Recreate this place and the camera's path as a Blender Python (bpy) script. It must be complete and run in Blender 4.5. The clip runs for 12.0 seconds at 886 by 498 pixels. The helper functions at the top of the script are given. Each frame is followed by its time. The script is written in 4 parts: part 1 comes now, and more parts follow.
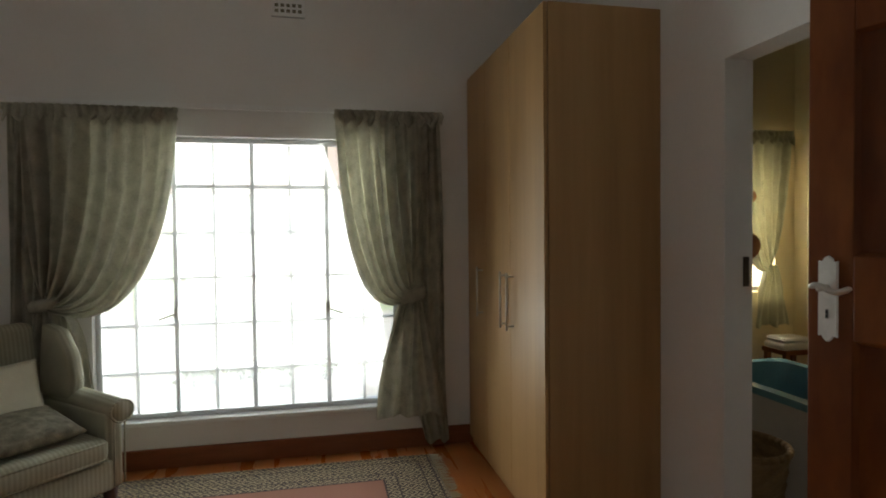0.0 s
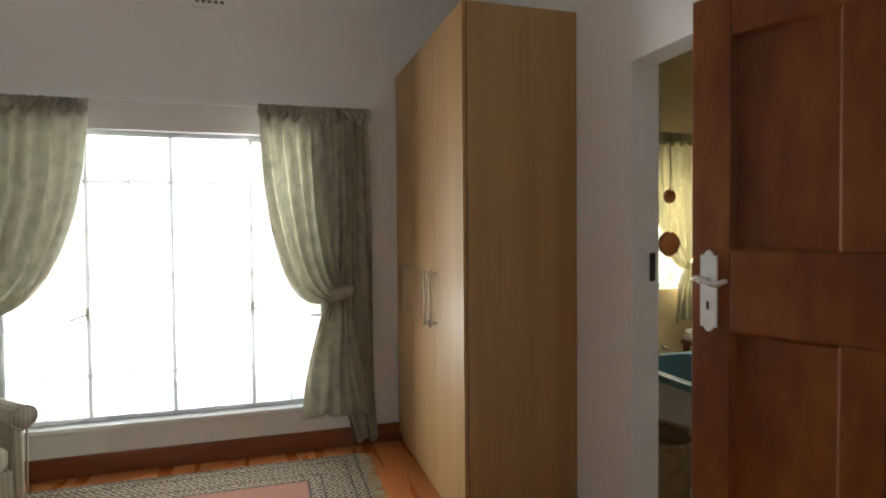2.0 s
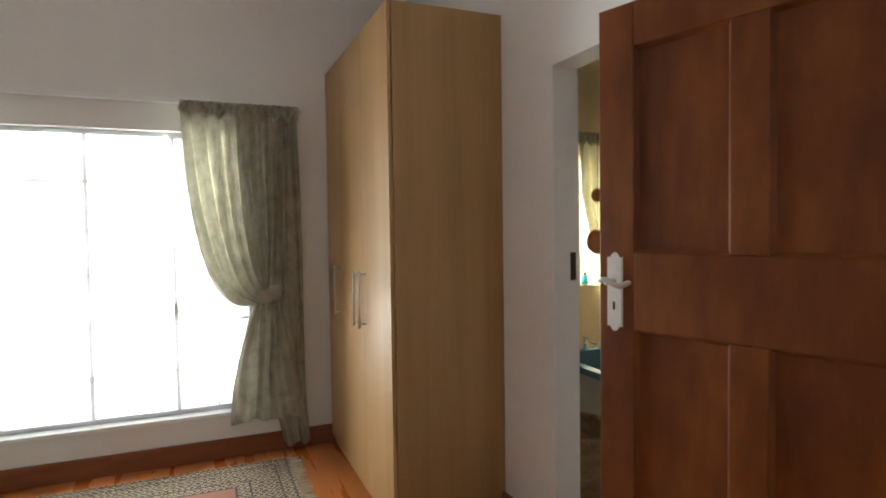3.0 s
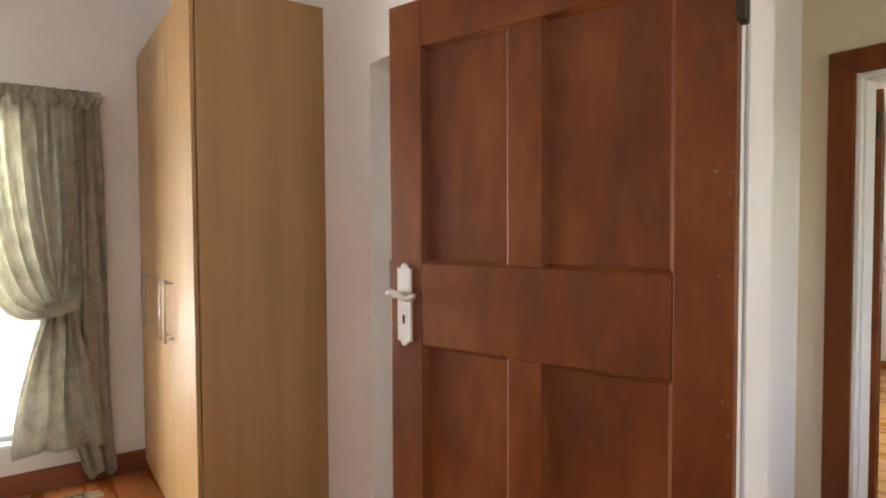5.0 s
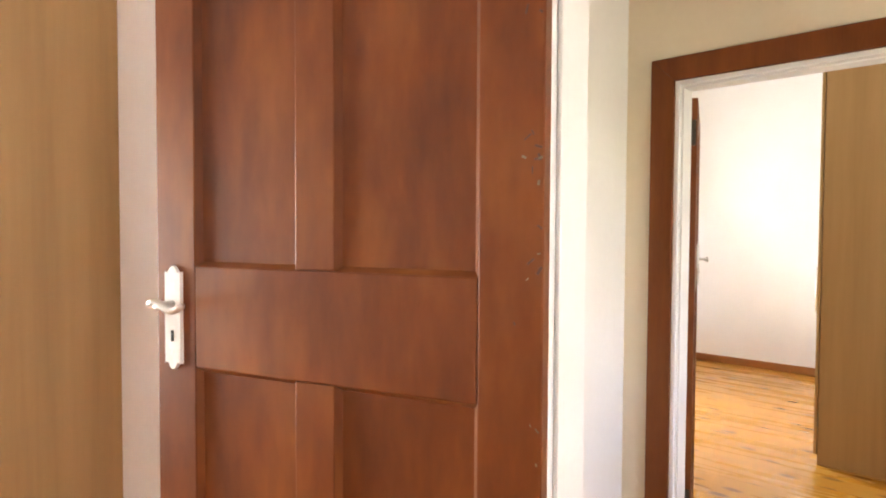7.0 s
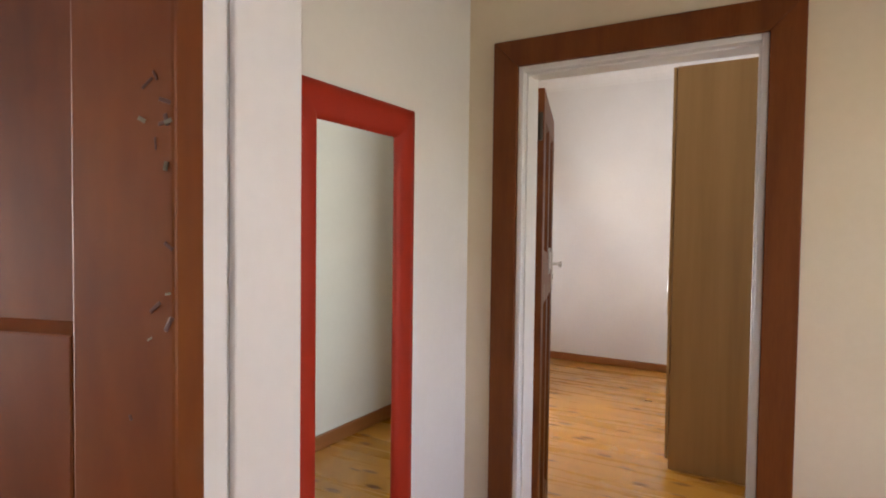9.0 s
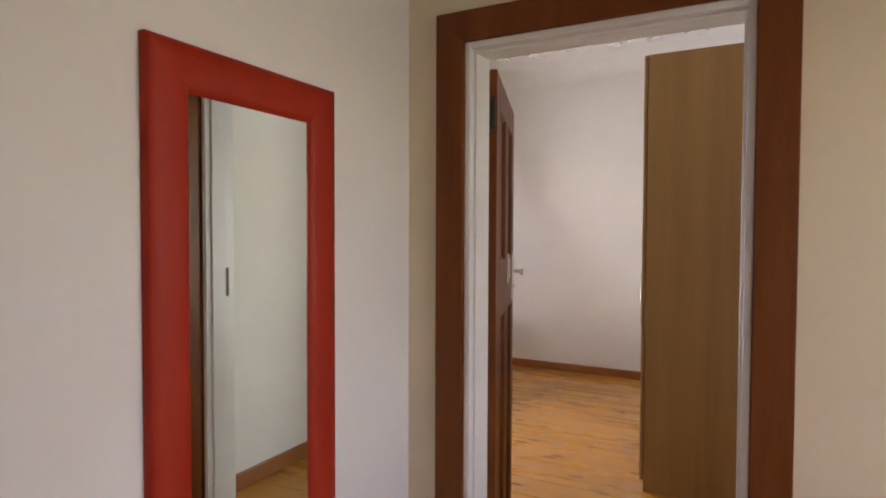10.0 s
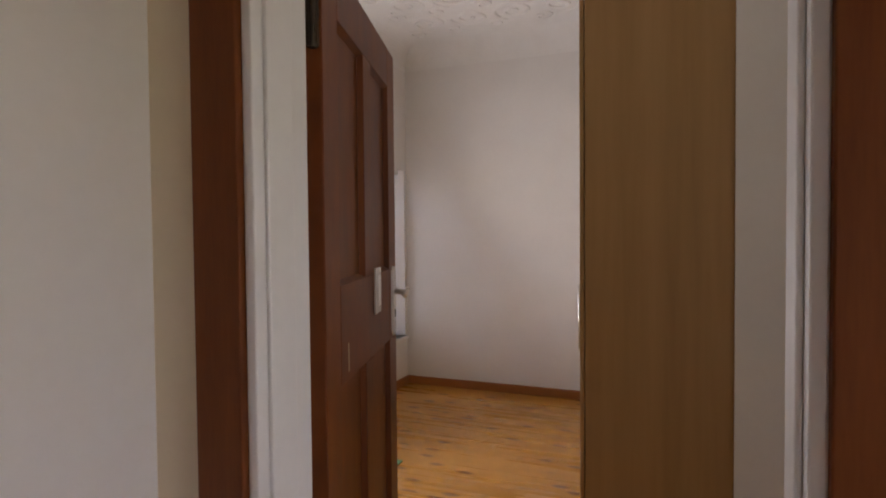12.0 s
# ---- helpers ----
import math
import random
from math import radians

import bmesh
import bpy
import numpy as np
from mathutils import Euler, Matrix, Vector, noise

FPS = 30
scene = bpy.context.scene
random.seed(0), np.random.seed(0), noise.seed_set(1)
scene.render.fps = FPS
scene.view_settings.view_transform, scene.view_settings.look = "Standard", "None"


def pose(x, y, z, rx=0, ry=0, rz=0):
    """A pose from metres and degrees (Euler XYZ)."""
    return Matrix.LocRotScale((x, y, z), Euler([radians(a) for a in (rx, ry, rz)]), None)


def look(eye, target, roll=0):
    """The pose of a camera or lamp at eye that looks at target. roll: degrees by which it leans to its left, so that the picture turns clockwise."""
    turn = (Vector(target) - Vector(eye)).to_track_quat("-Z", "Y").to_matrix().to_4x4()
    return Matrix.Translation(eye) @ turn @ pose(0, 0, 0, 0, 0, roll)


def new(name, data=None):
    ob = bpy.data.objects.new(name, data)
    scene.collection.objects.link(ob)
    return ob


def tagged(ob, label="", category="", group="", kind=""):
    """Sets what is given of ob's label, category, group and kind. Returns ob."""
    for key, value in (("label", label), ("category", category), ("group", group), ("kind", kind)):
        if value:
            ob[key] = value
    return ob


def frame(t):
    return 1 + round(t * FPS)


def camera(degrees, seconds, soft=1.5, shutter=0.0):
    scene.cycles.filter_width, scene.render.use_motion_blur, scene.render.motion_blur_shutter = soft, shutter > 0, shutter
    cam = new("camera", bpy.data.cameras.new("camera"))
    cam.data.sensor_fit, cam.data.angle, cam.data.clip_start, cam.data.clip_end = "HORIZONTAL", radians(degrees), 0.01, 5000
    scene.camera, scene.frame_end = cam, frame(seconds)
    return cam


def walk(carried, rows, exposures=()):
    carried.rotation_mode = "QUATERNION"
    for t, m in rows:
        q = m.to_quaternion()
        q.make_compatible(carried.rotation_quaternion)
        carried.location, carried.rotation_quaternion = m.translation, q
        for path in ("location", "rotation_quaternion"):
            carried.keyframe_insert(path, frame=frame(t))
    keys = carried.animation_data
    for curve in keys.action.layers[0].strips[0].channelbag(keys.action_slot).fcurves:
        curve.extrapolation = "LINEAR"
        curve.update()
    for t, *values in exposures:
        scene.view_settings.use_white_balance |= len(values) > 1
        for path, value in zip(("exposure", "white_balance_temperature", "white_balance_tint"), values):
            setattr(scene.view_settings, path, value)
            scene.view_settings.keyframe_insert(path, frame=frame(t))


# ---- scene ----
cam = camera(74.4, 12.0, soft=1.9)
PATH = [
    (0, (-3.144, -1.102, 1.445), (-2.728, 0.854, 1.393), -0.6),
    (0.5, (-3.122, -1.108, 1.443), (-2.677, 0.841, 1.386), -0.6),
    (1, (-3.097, -1.122, 1.436), (-2.611, 0.817, 1.378), -0.2),
    (1.5, (-3.046, -1.126, 1.447), (-2.522, 0.803, 1.38), -0.7),
    (2, (-3.019, -1.134, 1.431), (-2.43, 0.777, 1.376), -0.5),
    (2.5, (-2.985, -1.156, 1.445), (-2.312, 0.726, 1.38), -0.7),
    (4.5, (-2.776, -1.165, 1.46), (-1.705, 0.523, 1.399), -0.4),
    (5, (-2.695, -1.157, 1.469), (-1.537, 0.472, 1.397), -0.3),
    (5.5, (-2.617, -1.159, 1.463), (-1.38, 0.411, 1.398), -0.1),
    (6, (-2.564, -1.155, 1.456), (-1.234, 0.338, 1.394), -0.0),
    (6.5, (-2.515, -1.137, 1.451), (-1.102, 0.277, 1.394), -0.1),
    (7, (-2.446, -1.086, 1.455), (-0.944, 0.233, 1.391), 0.3),
    (7.5, (-2.339, -1.052, 1.467), (-0.75, 0.16, 1.4), 0.4),
    (9.3, (-1.907, -1.062, 1.478), (-0.17, -0.074, 1.414), 0.5),
    (9.5, (-1.84, -1.051, 1.472), (-0.094, -0.076, 1.412), 0.3),
    (10, (-1.648, -1.006, 1.488), (0.117, -0.066, 1.427), 0.2),
    (10.5, (-1.449, -0.966, 1.483), (0.342, -0.077, 1.425), 0.1),
    (11, (-1.21, -0.956, 1.481), (0.605, -0.118, 1.421), 0.0),
    (11.5, (-0.975, -0.908, 1.482), (0.861, -0.118, 1.422), -0.3),
    (12, (-0.751, -0.855, 1.485), (1.100, -0.098, 1.43), -0.5),
]
EXPOSURES = [(0, 1.42, 7300, 6), (0.5, 1.67, 7300, 6), (1, 1.92, 7200, 7), (1.5, 2.2, 7100, 8), (2.5, 2.55, 7000, 9), (4.5, 3.3, 7100, 13), (5.5, 3.85, 7600, 15), (6.5, 4.42, 7700, 17), (7.5, 4.3, 7600, 18), (9.5, 3.15, 7300, 24), (11, 2.95, 7800, 26), (12, 2.5, 7500, 27)]
walk(cam, [(t, look(eye, target, roll)) for t, eye, target, roll in PATH], EXPOSURES)


# ---- light and exposure ----
world = bpy.data.worlds.new("sky")
scene.world = world
world.use_nodes = True
sky = world.node_tree.nodes.new("ShaderNodeTexSky")
sky.sky_type, sky.sun_disc = "NISHITA", False
sky.sun_elevation, sky.sun_rotation = radians(58), radians(205)
world.node_tree.nodes["Background"].inputs["Strength"].default_value = 0.15
world.node_tree.links.new(sky.outputs[0], world.node_tree.nodes["Background"].inputs["Color"])


def lamp(name, kind, m, energy, color=(1, 1, 1), size=(1, 1)):
    data = bpy.data.lights.new(name, kind)
    data.energy, data.color = energy, color
    if kind == "AREA":
        data.shape, data.size, data.size_y = "RECTANGLE", size[0], size[1]
    else:
        data.angle = radians(0.6)
    ob = new(name, data)
    ob.matrix_world = m
    return ob


lamp("sun", "SUN", look((-5.3, -11.3, 25), (0.0, 0.0, 5)), 3.0, (1, 0.95, 0.86))
lamp("bedroom_window_light", "AREA", look((-3.56, 3.02, 1.25), (-4.3, 0, 1.0)), 18.5, (0.87, 0.95, 1.0), (1.7, 1.6))
lamp("pine_room_window_light", "AREA", look((2.75, 1.685, 1.3), (1.8, 0, 2.2)), 8.0, (0.80, 0.92, 1.0), (1.0, 1.4))
lamp("bathroom_window_light", "AREA", look((0.12, 3.02, 1.45), (0.0, 0, 1.2)), 8, (1, 0.95, 0.85), (0.4, 0.8))
# Fill lamp added to brighten the hall; its window opening is made up.
lamp("hall_fill_light", "AREA", look((-0.8, -2.66, 1.5), (-0.8, 0, 1.3)), 0.85, (0.86, 0.92, 1.0), (0.8, 1.1))
lamp("south_room_window_light", "AREA", look((1.2, -5.22, 1.5), (1.0, 0, 1.4)), 6, (1.0, 0.95, 0.88), (1.6, 1.3))


# ---- materials ----
def material(name, colors, scale=(1, 1, 1), rough=0.5, bump=0.1, noise_scale=8.0, fine=90.0, metallic=0.0, coat=0.0, detail=5.0, vary=0.0, bump_dist=0.004, spec=0.5):
    """A two-scale noise material; scale stretches the grain."""
    m = bpy.data.materials.new(name)
    m.use_nodes = True
    nt = m.node_tree
    n, l = nt.nodes, nt.links
    b = n["Principled BSDF"]
    tc, mp = n.new("ShaderNodeTexCoord"), n.new("ShaderNodeMapping")
    mp.inputs["Scale"].default_value = scale
    info = n.new("ShaderNodeObjectInfo")
    shift = n.new("ShaderNodeVectorMath")
    shift.operation = "MULTIPLY_ADD"
    shift.inputs[1].default_value = (1, 1, 1)
    sc = n.new("ShaderNodeVectorMath")
    sc.operation = "SCALE"
    sc.inputs[0].default_value = (7.3, 3.1, 5.7)
    l.new(info.outputs["Random"], sc.inputs["Scale"])
    l.new(tc.outputs["Object"], shift.inputs[0])
    l.new(sc.outputs[0], shift.inputs[2])
    l.new(shift.outputs[0], mp.inputs["Vector"])
    a, f = n.new("ShaderNodeTexNoise"), n.new("ShaderNodeTexNoise")
    a.inputs["Scale"].default_value, a.inputs["Detail"].default_value = noise_scale, detail
    f.inputs["Scale"].default_value, f.inputs["Detail"].default_value = fine, 4
    l.new(mp.outputs[0], a.inputs["Vector"]), l.new(mp.outputs[0], f.inputs["Vector"])
    mix = n.new("ShaderNodeMix")
    mix.inputs["Factor"].default_value = 0.3
    l.new(a.outputs["Fac"], mix.inputs[2]), l.new(f.outputs["Fac"], mix.inputs[3])
    ramp = n.new("ShaderNodeValToRGB")
    e = ramp.color_ramp.elements
    while len(e) < len(colors):
        e.new(0.5)
    for i, c in enumerate(colors):
        e[i].position, e[i].color = 0.3 + 0.4 * i / max(1, len(colors) - 1), (*c, 1)
    l.new(mix.outputs[0], ramp.inputs[0])
    out = ramp.outputs[0]
    if vary:
        hsv = n.new("ShaderNodeHueSaturation")
        mr = n.new("ShaderNodeMapRange")
        mr.inputs["To Min"].default_value, mr.inputs["To Max"].default_value = 1 - vary, 1 + vary
        l.new(info.outputs["Random"], mr.inputs["Value"])
        l.new(mr.outputs[0], hsv.inputs["Value"]), l.new(out, hsv.inputs["Color"])
        out = hsv.outputs[0]
    l.new(out, b.inputs["Base Color"])
    rr = n.new("ShaderNodeMapRange")
    rr.inputs["To Min"].default_value, rr.inputs["To Max"].default_value = max(0.02, rough - 0.08), min(1, rough + 0.1)
    l.new(a.outputs["Fac"], rr.inputs["Value"]), l.new(rr.outputs[0], b.inputs["Roughness"])
    b.inputs["Metallic"].default_value, b.inputs["Coat Weight"].default_value = metallic, coat
    b.inputs["Specular IOR Level"].default_value = spec
    if bump:
        bp = n.new("ShaderNodeBump")
        bp.inputs["Strength"].default_value, bp.inputs["Distance"].default_value = bump, bump_dist
        l.new(mix.outputs[0], bp.inputs["Height"]), l.new(bp.outputs[0], b.inputs["Normal"])
    return m


def knotty(name, base, dark, rough, vary=0.12, rare=0.55):
    """Pine boards with grain along y and dark knots."""
    m = material(name, base, (4, 0.35, 4), rough, 0.03, 2.2, 7.0, vary=vary, coat=0.25)
    n, l = m.node_tree.nodes, m.node_tree.links
    b = n["Principled BSDF"]
    link = b.inputs["Base Color"].links[0].from_socket
    info, tc, mp = n.new("ShaderNodeObjectInfo"), n.new("ShaderNodeTexCoord"), n.new("ShaderNodeMapping")
    mp.inputs["Scale"].default_value = (10.0, 4.0, 1)
    add = n.new("ShaderNodeVectorMath")
    add.operation = "ADD"
    sc = n.new("ShaderNodeVectorMath")
    sc.operation = "SCALE"
    sc.inputs[0].default_value = (31.0, 17.0, 0)
    l.new(info.outputs["Random"], sc.inputs["Scale"]), l.new(tc.outputs["Object"], mp.inputs[0])
    l.new(mp.outputs[0], add.inputs[0]), l.new(sc.outputs[0], add.inputs[1])
    v = n.new("ShaderNodeTexVoronoi")
    v.voronoi_dimensions = "2D"
    v.inputs["Scale"].default_value = 1.0
    l.new(add.outputs[0], v.inputs["Vector"])
    r = n.new("ShaderNodeValToRGB")
    r.color_ramp.elements[0].position, r.color_ramp.elements[0].color = 0.13, (1, 1, 1, 1)
    r.color_ramp.elements[1].position, r.color_ramp.elements[1].color = 0.27, (0, 0, 0, 1)
    l.new(v.outputs["Distance"], r.inputs[0])
    mix = n.new("ShaderNodeMix")
    mix.data_type = "RGBA"
    some = n.new("ShaderNodeMath")
    some.operation = "GREATER_THAN"
    some.inputs[1].default_value = rare
    both = n.new("ShaderNodeMath")
    both.operation = "MULTIPLY"
    l.new(v.outputs["Color"], some.inputs[0]), l.new(some.outputs[0], both.inputs[0]), l.new(r.outputs[0], both.inputs[1])
    l.new(both.outputs[0], mix.inputs["Factor"]), l.new(link, mix.inputs[6])
    mix.inputs[7].default_value = (*dark, 1)
    l.new(mix.outputs[2], b.inputs["Base Color"])
    return m


def striped(name, colors, period=0.022):
    """Upholstery cloth with fine woven stripes."""
    m = material(name, colors, (1, 1, 1), 0.85, 0.25, 6, 240)
    n, l = m.node_tree.nodes, m.node_tree.links
    b = n["Principled BSDF"]
    link = b.inputs["Base Color"].links[0].from_socket
    tc, w = n.new("ShaderNodeTexCoord"), n.new("ShaderNodeTexWave")
    w.inputs["Scale"].default_value, w.inputs["Distortion"].default_value = 0.314 / period, 0.4
    l.new(tc.outputs["Object"], w.inputs["Vector"])
    mix = n.new("ShaderNodeMix")
    mix.data_type, mix.blend_type = "RGBA", "MULTIPLY"
    mix.inputs["Factor"].default_value = 0.22
    l.new(link, mix.inputs[6]), l.new(w.outputs["Color"], mix.inputs[7]), l.new(mix.outputs[2], b.inputs["Base Color"])
    return m


def glass_material():
    m = bpy.data.materials.new("window_glass")
    m.use_nodes = True
    n, l = m.node_tree.nodes, m.node_tree.links
    n.remove(n["Principled BSDF"])
    t, g, mix, fr = n.new("ShaderNodeBsdfTransparent"), n.new("ShaderNodeBsdfGlossy"), n.new("ShaderNodeMixShader"), n.new("ShaderNodeFresnel")
    g.inputs["Roughness"].default_value = 0.01
    l.new(fr.outputs[0], mix.inputs[0]), l.new(t.outputs[0], mix.inputs[1]), l.new(g.outputs[0], mix.inputs[2])
    l.new(mix.outputs[0], n["Material Output"].inputs[0])
    return m


def glare_glass(weight=0.2):
    """Clear pane plus a film scattering daylight; stands in for the window's glare."""
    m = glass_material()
    m.name = "glare_window_glass"
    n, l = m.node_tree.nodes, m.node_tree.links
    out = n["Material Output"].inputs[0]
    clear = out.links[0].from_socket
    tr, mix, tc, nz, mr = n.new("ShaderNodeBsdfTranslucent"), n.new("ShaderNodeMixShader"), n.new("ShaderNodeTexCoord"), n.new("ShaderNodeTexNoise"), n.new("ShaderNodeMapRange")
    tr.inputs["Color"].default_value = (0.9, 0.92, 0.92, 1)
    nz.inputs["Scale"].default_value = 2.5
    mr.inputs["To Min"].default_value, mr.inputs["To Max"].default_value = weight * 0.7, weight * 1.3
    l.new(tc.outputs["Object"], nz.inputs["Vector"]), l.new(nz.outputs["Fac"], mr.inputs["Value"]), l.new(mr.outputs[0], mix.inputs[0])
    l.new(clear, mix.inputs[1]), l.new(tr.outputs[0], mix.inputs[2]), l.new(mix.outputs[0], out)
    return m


def cloth(name, colors, through_weight=0.35):
    """Curtain cloth that lets some daylight through."""
    m = material(name, colors, (1, 0.4, 0.75), 0.9, 0.3, 17, 120, detail=3)
    n, l = m.node_tree.nodes, m.node_tree.links
    b = n["Principled BSDF"]
    tr, mix = n.new("ShaderNodeBsdfTranslucent"), n.new("ShaderNodeMixShader")
    l.new(b.inputs["Base Color"].links[0].from_socket, tr.inputs["Color"])
    mix.inputs[0].default_value = through_weight
    l.new(b.outputs[0], mix.inputs[1]), l.new(tr.outputs[0], mix.inputs[2])
    l.new(mix.outputs[0], n["Material Output"].inputs[0])
    return m


M_WALL = material("white_wall_paint", [(0.75, 0.735, 0.715), (0.80, 0.785, 0.765)], rough=0.75, bump=0.12, noise_scale=3, fine=45)
M_CREAM = material("cream_wall_paint", [(0.71, 0.61, 0.45), (0.76, 0.66, 0.50)], rough=0.75, bump=0.12, noise_scale=3, fine=45)
M_BATHWALL = material("bathroom_wall_paint", [(0.74, 0.62, 0.40), (0.79, 0.67, 0.45)], rough=0.6, bump=0.1, noise_scale=3, fine=45)
M_CEIL = material("ceiling_paint", [(0.78, 0.77, 0.75), (0.83, 0.82, 0.80)], rough=0.85, bump=0.6, noise_scale=6, fine=25, bump_dist=0.02)
M_WHITE = material("white_gloss_paint", [(0.76, 0.76, 0.75), (0.82, 0.82, 0.81)], rough=0.35, bump=0.06, noise_scale=5, fine=60)
M_DOOR = material("stained_door_wood", [(0.085, 0.020, 0.004), (0.160, 0.040, 0.007), (0.235, 0.073, 0.013)], (2.4, 2.4, 0.8), 0.42, 0.04, 2.4, 11, detail=7, spec=0.28)
M_TRIM = material("stained_trim_wood", [(0.13, 0.033, 0.007), (0.205, 0.060, 0.012)], (9, 9, 0.8), 0.48, 0.1, 2.2, 26, spec=0.25)
M_SKIRT = material("skirting_wood", [(0.16, 0.045, 0.015), (0.25, 0.08, 0.03)], (2, 2, 12), 0.42, 0.08, 2.2, 26)
M_PINE_SKIRT = material("pine_skirting_wood", [(0.27, 0.09, 0.022), (0.35, 0.13, 0.034)], (2, 2, 12), 0.4, 0.06, 2.2, 26)
M_LAMINATE = material("oak_laminate", [(0.335, 0.188, 0.072), (0.40, 0.234, 0.095), (0.45, 0.272, 0.120)], (4, 4, 0.2), 0.42, 0.02, 1.9, 9)
M_FLOOR_RED = knotty("reddish_floor_boards", [(0.34, 0.098, 0.022), (0.39, 0.120, 0.028), (0.43, 0.140, 0.035)], (0.13, 0.035, 0.012), 0.28, 0.06, 0.88)
M_FLOOR_PINE = knotty("pine_floor_boards", [(0.49, 0.215, 0.029), (0.53, 0.240, 0.036), (0.56, 0.262, 0.043)], (0.22, 0.075, 0.012), 0.27, 0.045)
M_STEEL = material("brushed_steel", [(0.55, 0.53, 0.50), (0.65, 0.63, 0.60)], (1, 1, 20), 0.3, 0.03, metallic=1.0)
M_BRONZE = material("dark_bronze", [(0.05, 0.04, 0.03), (0.09, 0.07, 0.05)], rough=0.45, metallic=0.8)
M_ENAMEL = material("white_enamel", [(0.74, 0.75, 0.73), (0.80, 0.80, 0.78)], rough=0.25, bump=0.02)
M_BLACK = material("black_void", [(0.01, 0.01, 0.01), (0.015, 0.015, 0.015)], rough=0.8)
M_RED = material("red_lacquer", [(0.33, 0.016, 0.004), (0.40, 0.024, 0.006)], (3, 3, 1), 0.5, 0.05, 4, 60, spec=0.3)
M_MIRROR = material("mirror_silver", [(0.80, 0.85, 0.77), (0.81, 0.86, 0.78)], rough=0.0, bump=0, metallic=1.0)
for link in list(M_MIRROR.node_tree.nodes["Principled BSDF"].inputs["Roughness"].links):
    M_MIRROR.node_tree.links.remove(link)
M_MIRROR.node_tree.nodes["Principled BSDF"].inputs["Roughness"].default_value = 0.01
M_GLASS = glass_material()
M_GLARE = glare_glass()
M_PAVING = material("pale_concrete_paving", [(0.28, 0.27, 0.25), (0.34, 0.33, 0.31)], rough=0.85, bump=0.3, noise_scale=1.5, fine=40)
M_CYAN = material("cyan_plastic", [(0.02, 0.42, 0.55), (0.03, 0.48, 0.60)], rough=0.3, bump=0)
M_CURTAIN = cloth("sage_curtain_cloth", [(0.38, 0.37, 0.305), (0.53, 0.515, 0.435), (0.64, 0.62, 0.535)], 0.5)
M_BATHCURT = cloth("pale_bathroom_curtain_cloth", [(0.50, 0.48, 0.36), (0.62, 0.60, 0.46)], 0.4)
M_CHAIR = striped("striped_sage_upholstery", [(0.38, 0.365, 0.275), (0.50, 0.485, 0.375)])
M_PILLOW = material("cream_cushion_cloth", [(0.50, 0.47, 0.36), (0.60, 0.56, 0.44)], rough=0.9, bump=0.3, noise_scale=12, fine=200)
M_PILLOW2 = material("patterned_cushion_cloth", [(0.07, 0.06, 0.04), (0.19, 0.17, 0.12), (0.32, 0.29, 0.21)], rough=0.8, bump=0.3, noise_scale=22, fine=200)
M_FOOT = material("mahogany_foot", [(0.06, 0.02, 0.012), (0.10, 0.03, 0.018)], (3, 3, 1), 0.3)
M_BATH = material("turquoise_enamel", [(0.13, 0.29, 0.35), (0.16, 0.34, 0.41)], rough=0.12, bump=0)
M_TILE = material("pale_bath_panel", [(0.60, 0.56, 0.52), (0.66, 0.62, 0.58)], rough=0.4, bump=0.04)
M_BATHFLOOR = material("pale_bathroom_floor", [(0.55, 0.48, 0.46), (0.63, 0.56, 0.53)], rough=0.4, bump=0.05)
M_WICKER = material("wicker", [(0.20, 0.12, 0.05), (0.34, 0.22, 0.10)], (1, 1, 6), 0.7, 0.5, 30, 120)
M_CHROME = material("chrome", [(0.8, 0.8, 0.8), (0.82, 0.82, 0.82)], rough=0.08, bump=0, metallic=1)
M_TERRACOTTA = material("orange_brown_straw", [(0.30, 0.10, 0.04), (0.42, 0.17, 0.07)], rough=0.7, bump=0.3, noise_scale=30)
M_GRASS = material("lawn", [(0.13, 0.18, 0.07), (0.22, 0.26, 0.12)], rough=0.9, bump=0.6, noise_scale=2, fine=60, bump_dist=0.03)
M_LEAF = material("hedge_leaf", [(0.22, 0.25, 0.18), (0.30, 0.33, 0.23)], rough=0.7, bump=0.2)
M_HOUSE = material("white_rendered_house_wall", [(0.72, 0.70, 0.66), (0.80, 0.78, 0.74)], rough=0.85, bump=0.2)
M_ROOF = material("grey_roof_tile", [(0.28, 0.22, 0.19), (0.38, 0.30, 0.26)], rough=0.8, bump=0.3, vary=0.1)
M_BED = material("red_patterned_cover", [(0.62, 0.55, 0.48), (0.5, 0.05, 0.03), (0.45, 0.04, 0.03)], rough=0.9, bump=0.2, noise_scale=5)
M_LINEN = material("white_linen", [(0.7, 0.68, 0.64), (0.78, 0.76, 0.72)], rough=0.9, bump=0.2, noise_scale=9)


